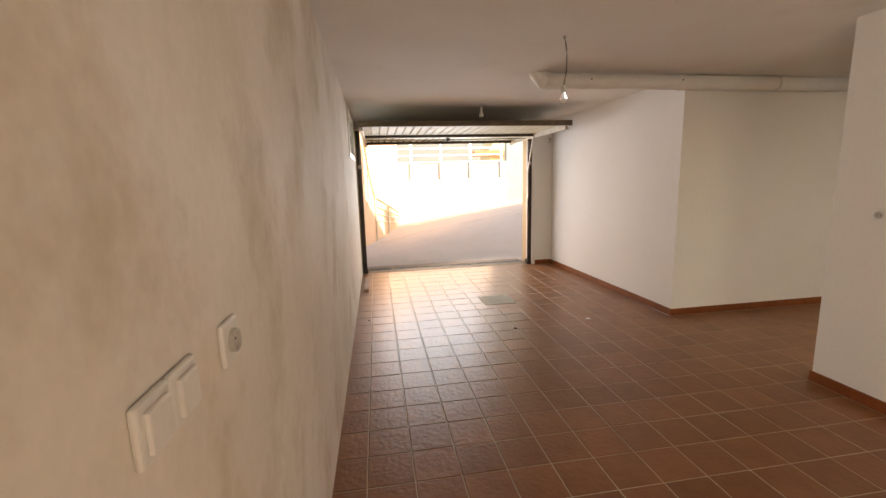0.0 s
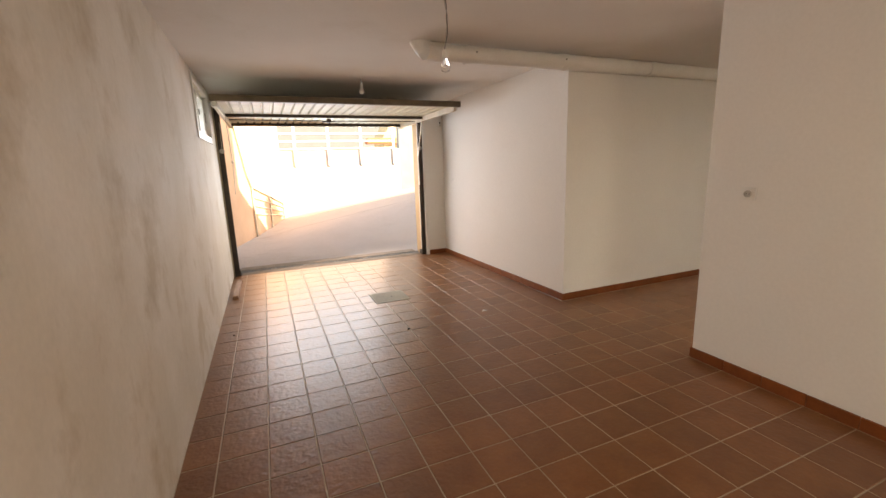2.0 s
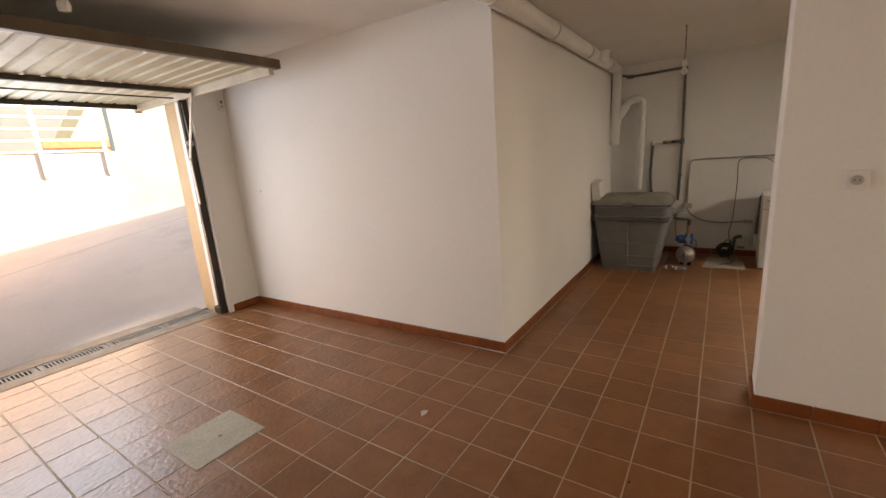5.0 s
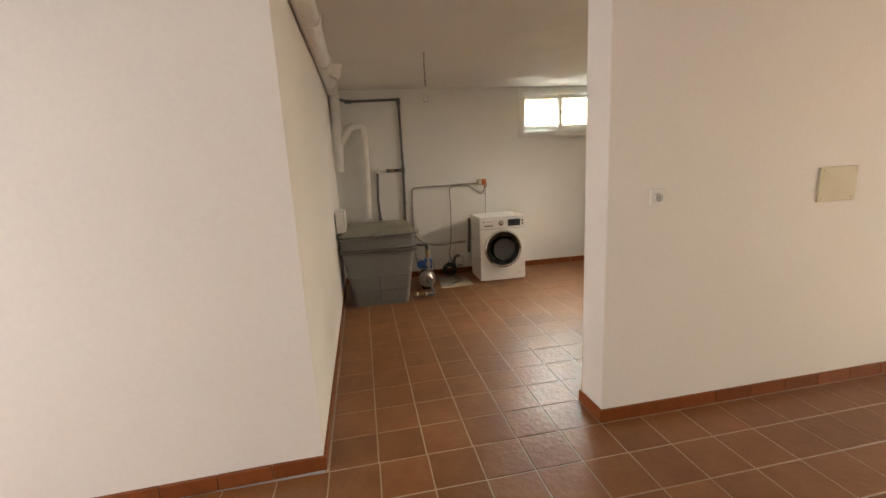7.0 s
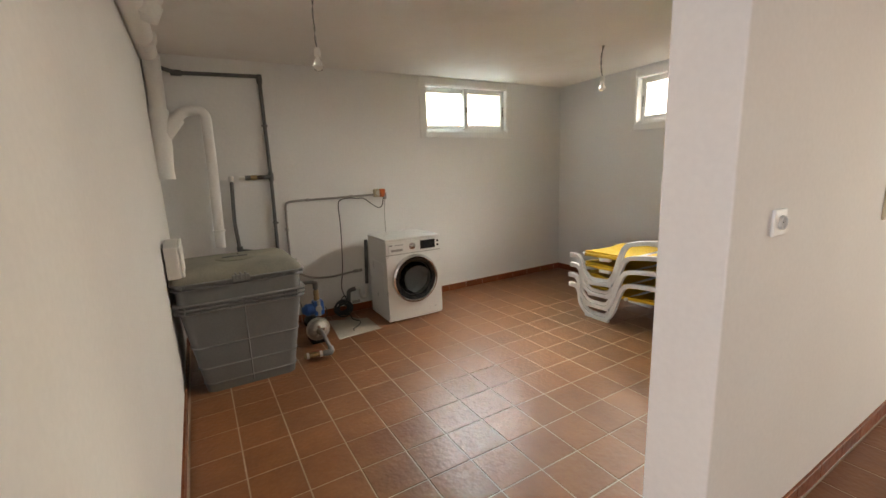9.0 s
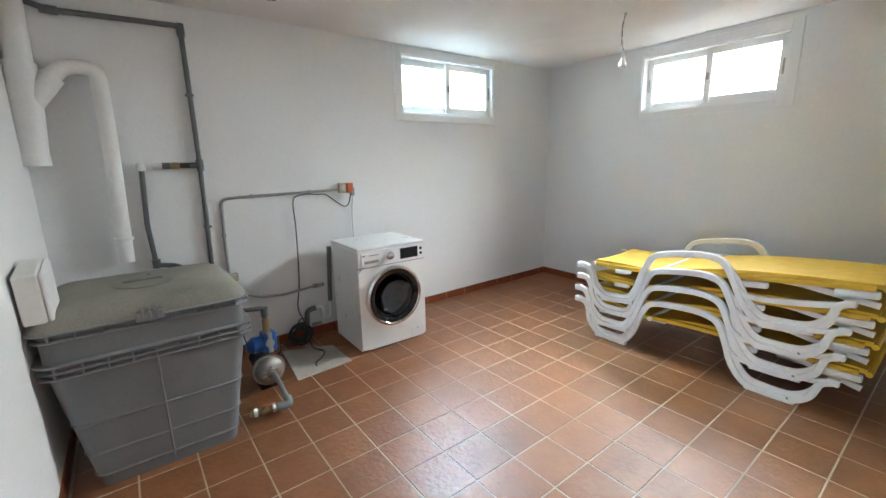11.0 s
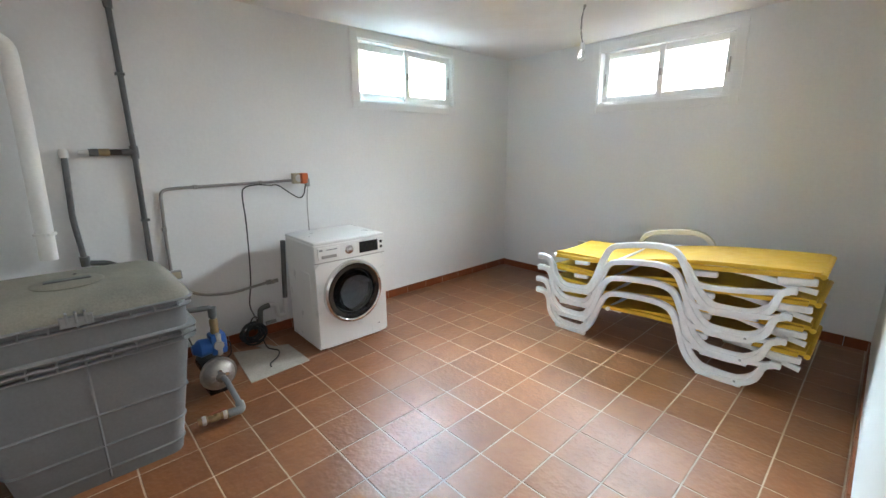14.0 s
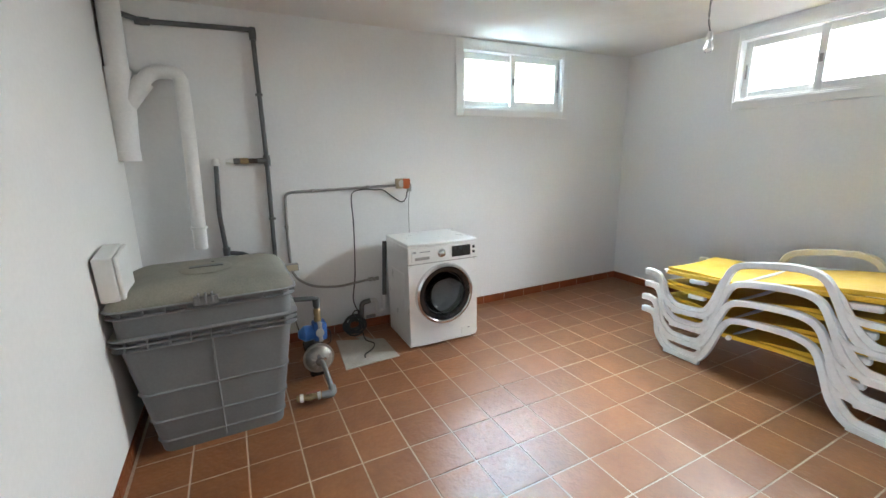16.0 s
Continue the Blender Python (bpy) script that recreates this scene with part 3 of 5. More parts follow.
for xx, lab in ((2.895, "dark steel door post with counterweight spring, beside the white wall"), (-0.095, "dark steel door post with worn spring box against the streaky wall")):
    post = thing("door_post", (xx, 7.40, 0.0), lab, "door post", "garage door posts")
    side = 1 if xx > 1 else -1
    bm = box(-0.035, 0.035, -0.05, -0.044, 0.0, 2.42, 0.002)
    box(-0.035 if side < 0 else 0.029, -0.029 if side < 0 else 0.035, -0.044, 0.06, 0.0, 2.42, 0.002, bm)
    part("channel", bm, DARK_STEEL, post)
    part("guide_rail", box(-0.018, 0.018, 0.0, 0.03, 0.02, 2.36, 0.003), DARK_STEEL, post)
    part("cover", box(-0.03, 0.026, -0.044, 0.0, 0.0, 1.25, 0.004), BLACK, post, "black steel cover strip")
    part("foot_plate", box(-0.045, 0.045, -0.06, 0.07, 0.0, 0.08, 0.005), DARK_STEEL, post)
    coil = [(0.0 + 0.020 * math.cos(a * 0.9), -0.02 + 0.020 * math.sin(a * 0.9), 1.36 + a * 0.0046) for a in range(0, 90)]
    part("spring", tube(coil, 0.004, 6), STEEL, post, "grey coil spring", True)
    part("pulley", lathe([(0.0, -0.01), (0.035, -0.01), (0.028, 0.0), (0.035, 0.01), (0.0, 0.01)], 16, Matrix.Translation((-0.01 * side, -0.055, 1.83)) @ pose(0, 0, 0, 90, 0, 0)), STEEL, post, "grey steel pulley", True)
    part("cable", tube([(-0.012 * side, -0.06, 1.84), (-0.02 * side, -0.05, 2.22)], 0.004, 6), STEEL, post)
    part("jamb_strip", box(0.036 if side > 0 else -0.05, 0.05 if side > 0 else -0.036, -0.07, 0.05, 0.0, 2.42, 0.003), OLD_PLASTIC, post, "ochre painted jamb strip")

# ---- wall fittings ----


def socket(name, at, turn, label, category, w=0.085, h=0.085, kind_="socket", group=""):
    """A wall plate; local x along the wall, y out of the wall towards the room is negative."""
    s = thing(name, at, label, category, group)
    s.matrix_world = pose(*at, 0, 0, turn)
    part("plate", box(-w / 2, w / 2, -0.012, 0.0, -h / 2, h / 2, 0.005), WHITE_PLASTIC, s)
    if kind_ == "socket":
        part("outlet", lathe([(0.0, 0.0045), (0.018, 0.0045), (0.0195, 0.012), (0.023, 0.012), (0.024, 0.0)], 20, Matrix.Translation((0, -0.010, 0)) @ pose(0, 0, 0, 90, 0, 0)), LIGHT_GREY, s, "round recessed outlet", True)
        for dx in (-0.009, 0.009):
            part("pin_hole", lathe([(0.0, 0), (0.0028, 0), (0.0028, 0.003), (0.0, 0.003)], 8, Matrix.Translation((dx, -0.0125, 0)) @ pose(0, 0, 0, 90, 0, 0)), BLACK, s)
    elif kind_ == "switch":
        part("rocker", box(-w / 2 + 0.012, w / 2 - 0.012, -0.02, -0.010, -h / 2 + 0.012, h / 2 - 0.012, 0.004), WHITE_PLASTIC, s)
    return s


socket("wall_socket", (SIDE_X, 2.325, 1.285), -90, "white round-outlet wall socket on the dividing wall", "socket", 0.09, 0.09)
socket("wall_socket", (LEFT, 0.965, 1.288), 90, "white wall socket on the streaky plaster wall", "socket", 0.085, 0.085)
sw = thing("light_switch", (LEFT, 0.72, 1.288), "white double light switch on the streaky plaster wall", "switch")
sw.matrix_world = pose(LEFT, 0.72, 1.288, 0, 0, 90)
for dx in (-0.043, 0.043):
    pl = part("plate", box(dx - 0.042, dx + 0.042, -0.012, 0.0, -0.042, 0.042, 0.005), WHITE_PLASTIC, sw)
    part("rocker", box(dx - 0.029, dx + 0.029, -0.02, -0.010, -0.03, 0.03, 0.004), WHITE_PLASTIC, sw)
pl = thing("cover_plate", (SIDE_X, 1.14, 1.29), "yellowed plastic blank cover plate screwed to the dividing wall", "cover plate")
part("plate", box(-0.012, 0.0, -0.135, 0.135, -0.10, 0.10, 0.004), OLD_PLASTIC, pl)
for dy, dz in ((-0.11, -0.08), (0.11, 0.08), (-0.11, 0.08), (0.11, -0.08)):
    part("screw", lathe([(0, 0), (0.006, 0), (0.005, 0.003), (0, 0.003)], 10, Matrix.Translation((-0.012, dy, dz)) @ pose(0, 0, 0, 0, -90, 0)), STEEL, pl)
kp = thing("key_switch", (3.235, DOOR, 2.215), "small white door control box near the ceiling", "control box")
part("case", box(-0.028, 0.028, -0.035, 0.0, -0.06, 0.06, 0.006), WHITE_PLASTIC, kp)
part("button", box(-0.010, 0.010, -0.041, -0.034, 0.005, 0.035, 0.003), BLACK, kp, "black button")
part("button", box(-0.010, 0.010, -0.041, -0.034, -0.035, -0.010, 0.003), PVC_GREY, kp, "grey button")
bl = thing("blank_button", (3.297, 6.93, 1.30), "tiny grey push button on the side wall", "button")
part("cap", lathe([(0, 0.014), (0.012, 0.012), (0.016, 0.0)], 12, pose(0, 0, 0, 0, -90, 0)), WHITE_PLASTIC, bl, "", True)

# ---- lamps ----


def hanging_bulb(at, drop, label, sway=0.02):
    """A bare bulb on twisted wires; at is the ceiling point."""
    b = thing("hanging_bulb", at, label, "light bulb", "bare bulbs")
    part("ceiling_hook", lathe([(0.0, -0.02), (0.008, -0.018), (0.012, 0.0)], 10), STEEL, b)
    for ph in (0.0, math.pi):
        pts = [(0.004 * math.cos(ph + i * 0.9) + sway * math.sin(i / 14 * 3.1), 0.004 * math.sin(ph + i * 0.9), -i / 14 * (drop - 0.13)) for i in range(15)]
        part("wire", tube(pts, 0.0028, 6), RUBBER if ph else PVC_GREY, b, "", True)
    z = -(drop - 0.13)
    part("lamp_holder", lathe([(0.0, 0.0), (0.012, 0.0), (0.019, -0.015), (0.019, -0.05), (0.0, -0.052)], 14, Matrix.Translation((0, 0, z))), WHITE_PLASTIC, b, "white lamp holder", True)
    part("bulb", lathe([(0.012, -0.05), (0.014, -0.06), (0.027, -0.085), (0.030, -0.105), (0.024, -0.125), (0.0, -0.134)], 18, Matrix.Translation((0, 0, z))), BULB_GLASS if drop > 0.25 else WHITE_PLASTIC, b, "clear glass bulb" if drop > 0.25 else "frosted bulb", True)
    return b


hanging_bulb((1.536, 3.10, TOP_G), 0.46, "bare bulb on a long twisted wire beside the ceiling pipe")
hanging_bulb((1.60, 5.74, TOP_G), 0.17, "bare bulb on a short holder near the garage door", 0.0)
hanging_bulb((5.41, 3.206, 2.535), 0.43, "bare clear bulb hanging on twisted wire above the laundry")
hanging_bulb((5.464, 0.593, 2.533), 0.39, "bare clear bulb hanging near the laundry window")

# ---- pipes ----
CP = thing("ceiling_pipe", (1.9, 4.105, 2.475), "large painted drain pipe under the ceiling along the wall", "pipe")
part("pipe_run", tube([(0.10, 0, 0.01), (5.06, 0.02, 0.02)], 0.072, 18), PIPE_PAINT, CP, "", True)
part("elbow", tube(rounded([(0.10, 0, 0.01), (-0.10, 0, 0.01), (-0.16, 0.03, 0.12)], 6, 0.45), 0.080, 18), PIPE_PAINT, CP, "", True)
part("cleanout", lathe([(0.062, 0.0), (0.062, 0.10), (0.070, 0.10), (0.070, 0.13), (0.0, 0.13)], 18, Matrix.Translation((-0.02, -0.03, -0.005)) @ pose(0, 0, 0, 0, -90, 20)), PIPE_PAINT, CP, "white screw-capped cleanout", True)
for xx in (0.30, 1.34, 2.5, 3.6, 4.6):
    part("collar", lathe([(0.073, -0.035), (0.078, -0.035), (0.078, 0.035), (0.073, 0.035)], 18, Matrix.Translation((xx, 0.004, 0.012)) @ pose(0, 0, 0, 0, 90, 0)), PIPE_PAINT, CP, "", True)
for xx in (0.35, 1.32):
    part("hanger_screw", lathe([(0, 0), (0.008, 0), (0.006, 0.008), (0, 0.008)], 8, Matrix.Translation((xx, -0.074, 0.02)) @ pose(0, 0, 0, 90, 0, 0)), IRON, CP)
part("branch", lathe([(0.085, -0.03), (0.085, 0.06), (0.07, 0.06), (0.07, 0.12)], 18, Matrix.Translation((3.95, -0.04, -0.02)) @ pose(0, 0, 0, 25, 0, 0)), PIPE_PAINT, CP, "", True)
VP = thing("stack_pipe", (6.965, 4.115, 1.5), "painted vertical waste stack in the laundry corner with capped branch", "pipe")
part("riser", tube([(0, -0.01, 0.98), (0, 0.0, 0.50)], 0.062, 16), PIPE_PAINT, VP, "", True)
part("junction", tube([(0, 0, 0.56), (0.0, 0.01, 0.30), (0, 0.03, 0.03)], 0.075, 16), PIPE_PAINT, VP, "", True)
part("end_cap", lathe([(0.08, 0.0), (0.08, 0.06), (0.05, 0.065)], 16, Matrix.Translation((0, 0.03, 0.0))), PIPE_PAINT, VP, "", True)
part("branch", tube([(0, 0.0, 0.33), (0.0, -0.13, 0.50)], 0.058, 14), PIPE_PAINT, VP, "", True)
part("waste_pipe", tube(rounded([(0, -0.10, 0.47), (0.0, -0.18, 0.56), (0.0, -0.335, 0.56), (0.0, -0.335, 0.2), (0.0, -0.31, -0.62)], 6, 0.45), 0.043, 14), PIPE_PAINT, VP, "white painted waste pipe dropping behind the tank", True)
part("pipe_clip", lathe([(0.044, -0.008), (0.052, -0.008), (0.052, 0.008), (0.044, 0.008)], 16, Matrix.Translation((0, -0.315, -0.47))), WHITE_PLASTIC, VP)

WP = thing("water_pipe", (7.012, 3.31, 0.7), "dark grey plastic water pipe clipped to the laundry wall", "pipe")
part("pipe", tube(rounded([(0, 0.76, 1.70), (0, 0.64, 1.665), (0, 0.0, 1.68), (0, -0.005, 0.8), (0, 0.01, 0.02)], 4, 0.06), 0.0165, 10), PVC_DARK, WP, "", True)
for y, z, ang in ((0.64, 1.665, 90), (0.0, 1.655, 0), (-0.005, 0.785, 0)):
    part("fitting", lathe([(0.0, -0.04), (0.023, -0.04), (0.025, 0.0), (0.023, 0.04), (0.0, 0.04)], 12, Matrix.Translation((0, y, z)) @ pose(0, 0, 0, ang, 0, 0)), PVC_DARK, WP, "", True)
stub = [(0.0, 0.06, 0.020, PVC_DARK), (0.06, 0.12, 0.018, DARK_STEEL), (0.12, 0.175, 0.021, BRASS), (0.175, 0.22, 0.021, PVC_DARK), (0.22, 0.27, 0.015, WHITE_PLASTIC)]
for a, b, r, m in stub:
    part("stub_fitting", lathe([(0, a), (r, a), (r * 1.06, (a + b) / 2), (r, b), (0, b)], 12, Matrix.Translation((-0.006, 0, 0.785)) @ pose(0, 0, 0, -90, 0, 0)), m, WP, "white capped end" if m is WHITE_PLASTIC else "", True)
for z in (0.35, 1.25):
    part("clip", box(-0.022, 0.02, -0.024, 0.024, z - 0.008, z + 0.008, 0.003), PVC_DARK, WP)
SP = thing("capped_pipe", (7.012, 3.645, 0.8), "short dark grey pipe with a white cap beside the water pipe", "pipe")
part("pipe", tube(rounded([(0, 0.0, 0.66), (0, 0.02, 0.3), (0, 0.005, 0.02), (0, -0.10, 0.0), (-0.1, -0.22, -0.05)], 4, 0.15), 0.0165, 10), PVC_DARK, SP, "", True)
part("cap", lathe([(0.0, 0.0), (0.024, 0.0), (0.024, 0.03), (0.018, 0.05), (0.0, 0.05)], 12, Matrix.Translation((0, 0, 0.655))), WHITE_PLASTIC, SP, "white plastic cap", True)
part("elbow", lathe([(0.0, -0.03), (0.024, -0.03), (0.026, 0.03), (0.0, 0.03)], 12, Matrix.Translation((0, 0.004, 0.03))), PVC_DARK, SP, "", True)

CD = thing("cable_conduit", (7.022, 3.2, 0.66), "light grey electrical conduit bent along the laundry wall", "conduit")
part("conduit", tube(rounded([(0, 0.012, 0.02), (0, 0.012, 0.30), (0, 0.0, 0.575), (0, -0.10, 0.583), (0, -0.93, 0.592)], 6, 0.45), 0.0105, 8), PVC_GREY, CD, "", True)
for y, z in ((0.012, 0.31), (-0.21, 0.585), (-0.66, 0.590)):
    part("saddle", box(-0.014, 0.012, y - 0.014, y + 0.014, z - 0.014, z + 0.014, 0.004), PVC_GREY, CD)
jb = thing("junction_box", (7.01, 3.205, 0.645), "small grey junction box at the end of the conduit", "junction box")
part("case", box(-0.02, 0.02, -0.05, 0.05, -0.03, 0.03, 0.006), PVC_GREY, jb)
part("lid", box(-0.026, -0.02, -0.042, 0.042, -0.024, 0.024, 0.003), OLD_PLASTIC, jb)
so = thing("surface_socket", (7.005, 2.245, 1.268), "cream surface-mounted socket at the conduit's end", "socket")
part("case", box(-0.022, 0.028, -0.04, 0.045, -0.042, 0.042, 0.006), OLD_PLASTIC, so)
part("face", lathe([(0, 0.004), (0.026, 0.004), (0.030, 0.0)], 18, Matrix.Translation((-0.022, 0.0, 0)) @ pose(0, 0, 0, 0, -90, 0)), WHITE_PLASTIC, so, "", True)
pg = thing("adapter_plug", (6.975, 2.21, 1.255), "orange plastic adapter plug with cables, in the socket", "plug")
part("body", box(-0.03, 0.03, -0.03, 0.025, -0.03, 0.055, 0.008), ORANGE, pg)
part("second_plug", box(-0.03, 0.01, -0.04, -0.005, -0.055, 0.012, 0.008), PVC_GREY, pg, "grey plug pushed in below")
part("cable", tube(smooth_line([(0, -0.01, -0.05), (0.02, 0.0, -0.12), (0.02, 0.04, -0.145), (0.03, 0.10, -0.11), (0.035, 0.20, -0.035), (0.03, 0.27, -0.03), (0.028, 0.36, -0.02), (0.028, 0.455, -0.035), (0.03, 0.48, -0.10), (0.03, 0.475, -0.32), (0.03, 0.49, -0.74), (0.03, 0.52, -0.96), (0.0, 0.49, -1.09), (-0.02, 0.52, -1.16)], 5), 0.0048, 6), RUBBER, pg, "black rubber cable running down to the floor coil", True)
part("appliance_lead", tube(smooth_line([(0, -0.03, -0.05), (0.03, -0.028, -0.2), (0.03, -0.026, -0.46), (0.02, -0.02, -0.7)], 5), 0.0038, 6), PVC_GREY, pg, "thin grey lead going behind the washing machine", True)

cc = thing("cable_coil", (6.90, 2.76, 0.0), "black rubber cable coiled on the floor by the wall", "cable coil")
pts = []
for i in range(150):
    a = i * 0.36
    r = 0.070 + 0.024 * math.sin(i * 0.31)
    pts.append((0.030 * math.sin(i * 0.17), r * math.cos(a), 0.10 + r * math.sin(a) * 0.9))
part("coil", tube(pts, 0.0075, 6), RUBBER, cc, "", True)
part("loop", tube(smooth_line([(0, -0.03, 0.16), (0.01, -0.05, 0.21), (0.0, -0.01, 0.225), (0.0, 0.03, 0.17)], 6), 0.005, 6), RUBBER, cc, "", True)
part("tail", tube(smooth_line([(-0.02, -0.06, 0.03), (-0.14, -0.05, 0.010), (-0.24, -0.09, 0.010), (-0.33, -0.05, 0.010), (-0.40, 0.03, 0.012), (-0.45, 0.045, 0.010)], 6), 0.005, 6), RUBBER, cc, "loose cable end on the cement patch", True)

hs = thing("supply_hose", (7.0, 2.85, 0.44), "grey supply hose sagging to a wall tap", "hose")
part("hose", tube(smooth_line([(-0.02, 0.36, 0.18), (-0.01, 0.30, 0.09), (0, 0.18, 0.02), (0, 0.0, -0.008), (0, -0.14, 0.0), (0, -0.27, 0.012)], 6), 0.0105, 8), PVC_GREY, hs, "", True)
part("tap", lathe([(0, 0), (0.018, 0), (0.020, 0.03), (0.014, 0.05), (0.017, 0.09), (0, 0.09)], 12, Matrix.Translation((0, -0.265, 0.012)) @ pose(0, 0, 0, 90, 0, 0)), PVC_GREY, hs, "grey tap body", True)
part("tap_lever", box(-0.05, -0.01, -0.315, -0.295, 0.005, 0.03, 0.004), STEEL, hs, "steel tap lever")
dr = thing("waste_trap", (6.98, 2.53, 0.1), "white plastic waste trap joined to grey pipes", "trap")
part("standpipe", tube([(0.0, -0.10, 0.68), (0.0, -0.075, 0.20)], 0.019, 10), PVC_DARK, dr, "dark grey standpipe", True)
part("trap", tube(rounded([(0.0, -0.075, 0.21), (0.0, -0.07, 0.05), (0.0, 0.0, 0.05), (0.0, 0.005, 0.165), (0.0, 0.07, 0.165)], 6, 0.5), 0.0185, 10), WHITE_PLASTIC, dr, "", True)
part("elbow", tube(rounded([(0.0, 0.06, 0.165), (0.0, 0.135, 0.155), (0.0, 0.15, -0.04)], 6, 0.45), 0.0215, 10), PVC_DARK, dr, "", True)
part("wall_stub", tube([(0.0, 0.10, 0.02), (0.0, 0.02, 0.02)], 0.015, 8), PVC_GREY, dr, "", True)

# ---- washing machine ----
WMX, WMY = 6.395, 2.15
wm = thing("washing_machine", (WMX, WMY, 0.0), "white front-loading washing machine against the laundry wall", "washing machine")
wm.matrix_world = pose(WMX, WMY, 0, 0, 0, -1.2)
bm = box(0.012, 0.50, -0.298, -0.280, 0.018, 0.825, 0.006)
for args in ((0.012, 0.50, 0.280, 0.298, 0.018, 0.825), (0.48, 0.499, -0.280, 0.280, 0.018, 0.825), (0.012, 0.48, -0.280, 0.280, 0.018, 0.03), (0.012, 0.03, -0.280, 0.280, 0.69, 0.825)):
    box(*args, bevel=0.004, bm=bm)
part("body", bm, ALU_WHITE, wm)
part("top", box(-0.004, 0.505, -0.30, 0.30, 0.825, 0.85, 0.008), ALU_WHITE, wm)
hole = bmesh.new()
cy, cz, R, N = 0.0, 0.43, 0.232, 48
y0, y1, z0, z1 = -0.297, 0.297, 0.022, 0.690
inner = [hole.verts.new((0.0, cy + R * math.cos(k * math.tau / N), cz + R * math.sin(k * math.tau / N))) for k in range(N)]
deep = [hole.verts.new((0.03, cy + R * math.cos(k * math.tau / N), cz + R * math.sin(k * math.tau / N))) for k in range(N)]
outer = []
for k in range(N):
    c, s = math.cos(k * math.tau / N), math.sin(k * math.tau / N)
    ty = (y1 - cy) / c if c > 1e-6 else ((y0 - cy) / c if c < -1e-6 else 1e9)
    tz = (z1 - cz) / s if s > 1e-6 else ((z0 - cz) / s if s < -1e-6 else 1e9)
    t = min(ty, tz)
    outer.append(hole.verts.new((0.0, cy + t * c, cz + t * s)))
back = [hole.verts.new((0.012, v.co.y, v.co.z)) for v in outer]
for k in range(N):
    q = (k + 1) % N
    hole.faces.new((inner[k], inner[q], outer[q], outer[k]))
    hole.faces.new((inner[k], deep[k], deep[q], inner[q]))
    hole.faces.new((outer[k], outer[q], back[q], back[k]))
part("front_panel", hole, ALU_WHITE, wm)
part("control_panel", box(-0.004, 0.012, -0.297, 0.297, 0.696, 0.822, 0.004), ALU_WHITE, wm)
part("seam", box(-0.001, 0.012, -0.296, 0.296, 0.690, 0.696), PVC_GREY, wm)
FACE = pose(0, 0, 0, 0, -90, 0)
ring = lathe([(0.216, 0.0), (0.218, 0.030), (0.226, 0.038), (0.242, 0.030), (0.251, 0.0)], 48, Matrix.Translation((0.006, cy, cz)) @ FACE, caps=False)
dr_ = part("door_ring", ring, CHROME, wm, "chrome porthole ring", True)
part("door_bezel", lathe([(0.172, 0.008), (0.184, 0.026), (0.214, 0.031), (0.218, 0.0)], 48, Matrix.Translation((0.006, cy, cz)) @ FACE, caps=False), BLACK, wm, "black glossy porthole bezel", True)
part("door_glass", lathe([(0.0, -0.070), (0.07, -0.066), (0.125, -0.045), (0.165, -0.003), (0.174, 0.014), (0.180, 0.014), (0.170, -0.008), (0.128, -0.053), (0.07, -0.074), (0.0, -0.078)], 40, Matrix.Translation((0.006, cy, cz)) @ FACE), DOOR_GLASS, wm, "dark bowl-shaped door glass", True).visible_shadow = False
part("drum", lathe([(0.182, -0.014), (0.205, -0.03), (0.212, -0.25), (0.11, -0.28), (0.0, -0.285)], 40, Matrix.Translation((0.006, cy, cz)) @ FACE, caps=False), DRUM, wm, "perforated steel drum", True)
for turn in (80, 200, 320):
    fin = box(0.06, 0.25, -0.022, 0.022, 0.125, 0.208, 0.018)
    part("drum_fin", moved(fin, Matrix.Translation((0, cy, cz)) @ pose(0, 0, 0, turn, 0, 0)), DRUM, wm, "steel drum paddle", True)
part("gasket", lathe([(0.168, -0.005), (0.187, -0.012), (0.187, -0.06), (0.172, -0.06)], 40, Matrix.Translation((0.006, cy, cz)) @ FACE, caps=False), PVC_GREY, wm, "grey rubber gasket", True)
part("detergent_drawer", box(-0.010, 0.004, 0.10, 0.272, 0.715, 0.806, 0.004), ALU_WHITE, wm)
part("drawer_grip", box(-0.013, -0.006, 0.125, 0.245, 0.725, 0.748, 0.003), PVC_GREY, wm, "grey drawer grip recess")
part("brand_mark", box(-0.0115, -0.0095, 0.235, 0.262, 0.782, 0.794), GREY_PRINT, wm, "small grey printed mark")
part("print_bar", box(-0.0115, -0.0095, 0.12, 0.205, 0.783, 0.789), GREY_PRINT, wm, "thin grey printed line")
part("programme_knob", lathe([(0.034, 0.0), (0.034, 0.004), (0.026, 0.006), (0.024, 0.028), (0.019, 0.032), (0.0, 0.032)], 28, Matrix.Translation((-0.004, 0.02, 0.762)) @ FACE), CHROME, wm, "chrome programme knob", True)
part("display", box(-0.008, 0.0, -0.235, -0.07, 0.718, 0.805, 0.003), BLACK, wm, "black glass display")
for z in (0.742, 0.782):
    part("button", box(-0.009, 0.0, -0.276, -0.254, z - 0.011, z + 0.011, 0.004), BLACK, wm, "small black button")
part("filter_flap", box(-0.003, 0.004, -0.275, -0.15, 0.045, 0.115, 0.002), ALU_WHITE, wm)
part("flap_mark", box(-0.0045, -0.002, -0.225, -0.205, 0.098, 0.104), GREY_PRINT, wm)
for yy in (-0.25, 0.25):
    for xx in (0.06, 0.45):
        part("foot", lathe([(0.0, 0.0), (0.022, 0.0), (0.022, 0.012), (0.012, 0.02), (0.0, 0.02)], 12, Matrix.Translation((xx, yy, 0))), BLACK, wm)
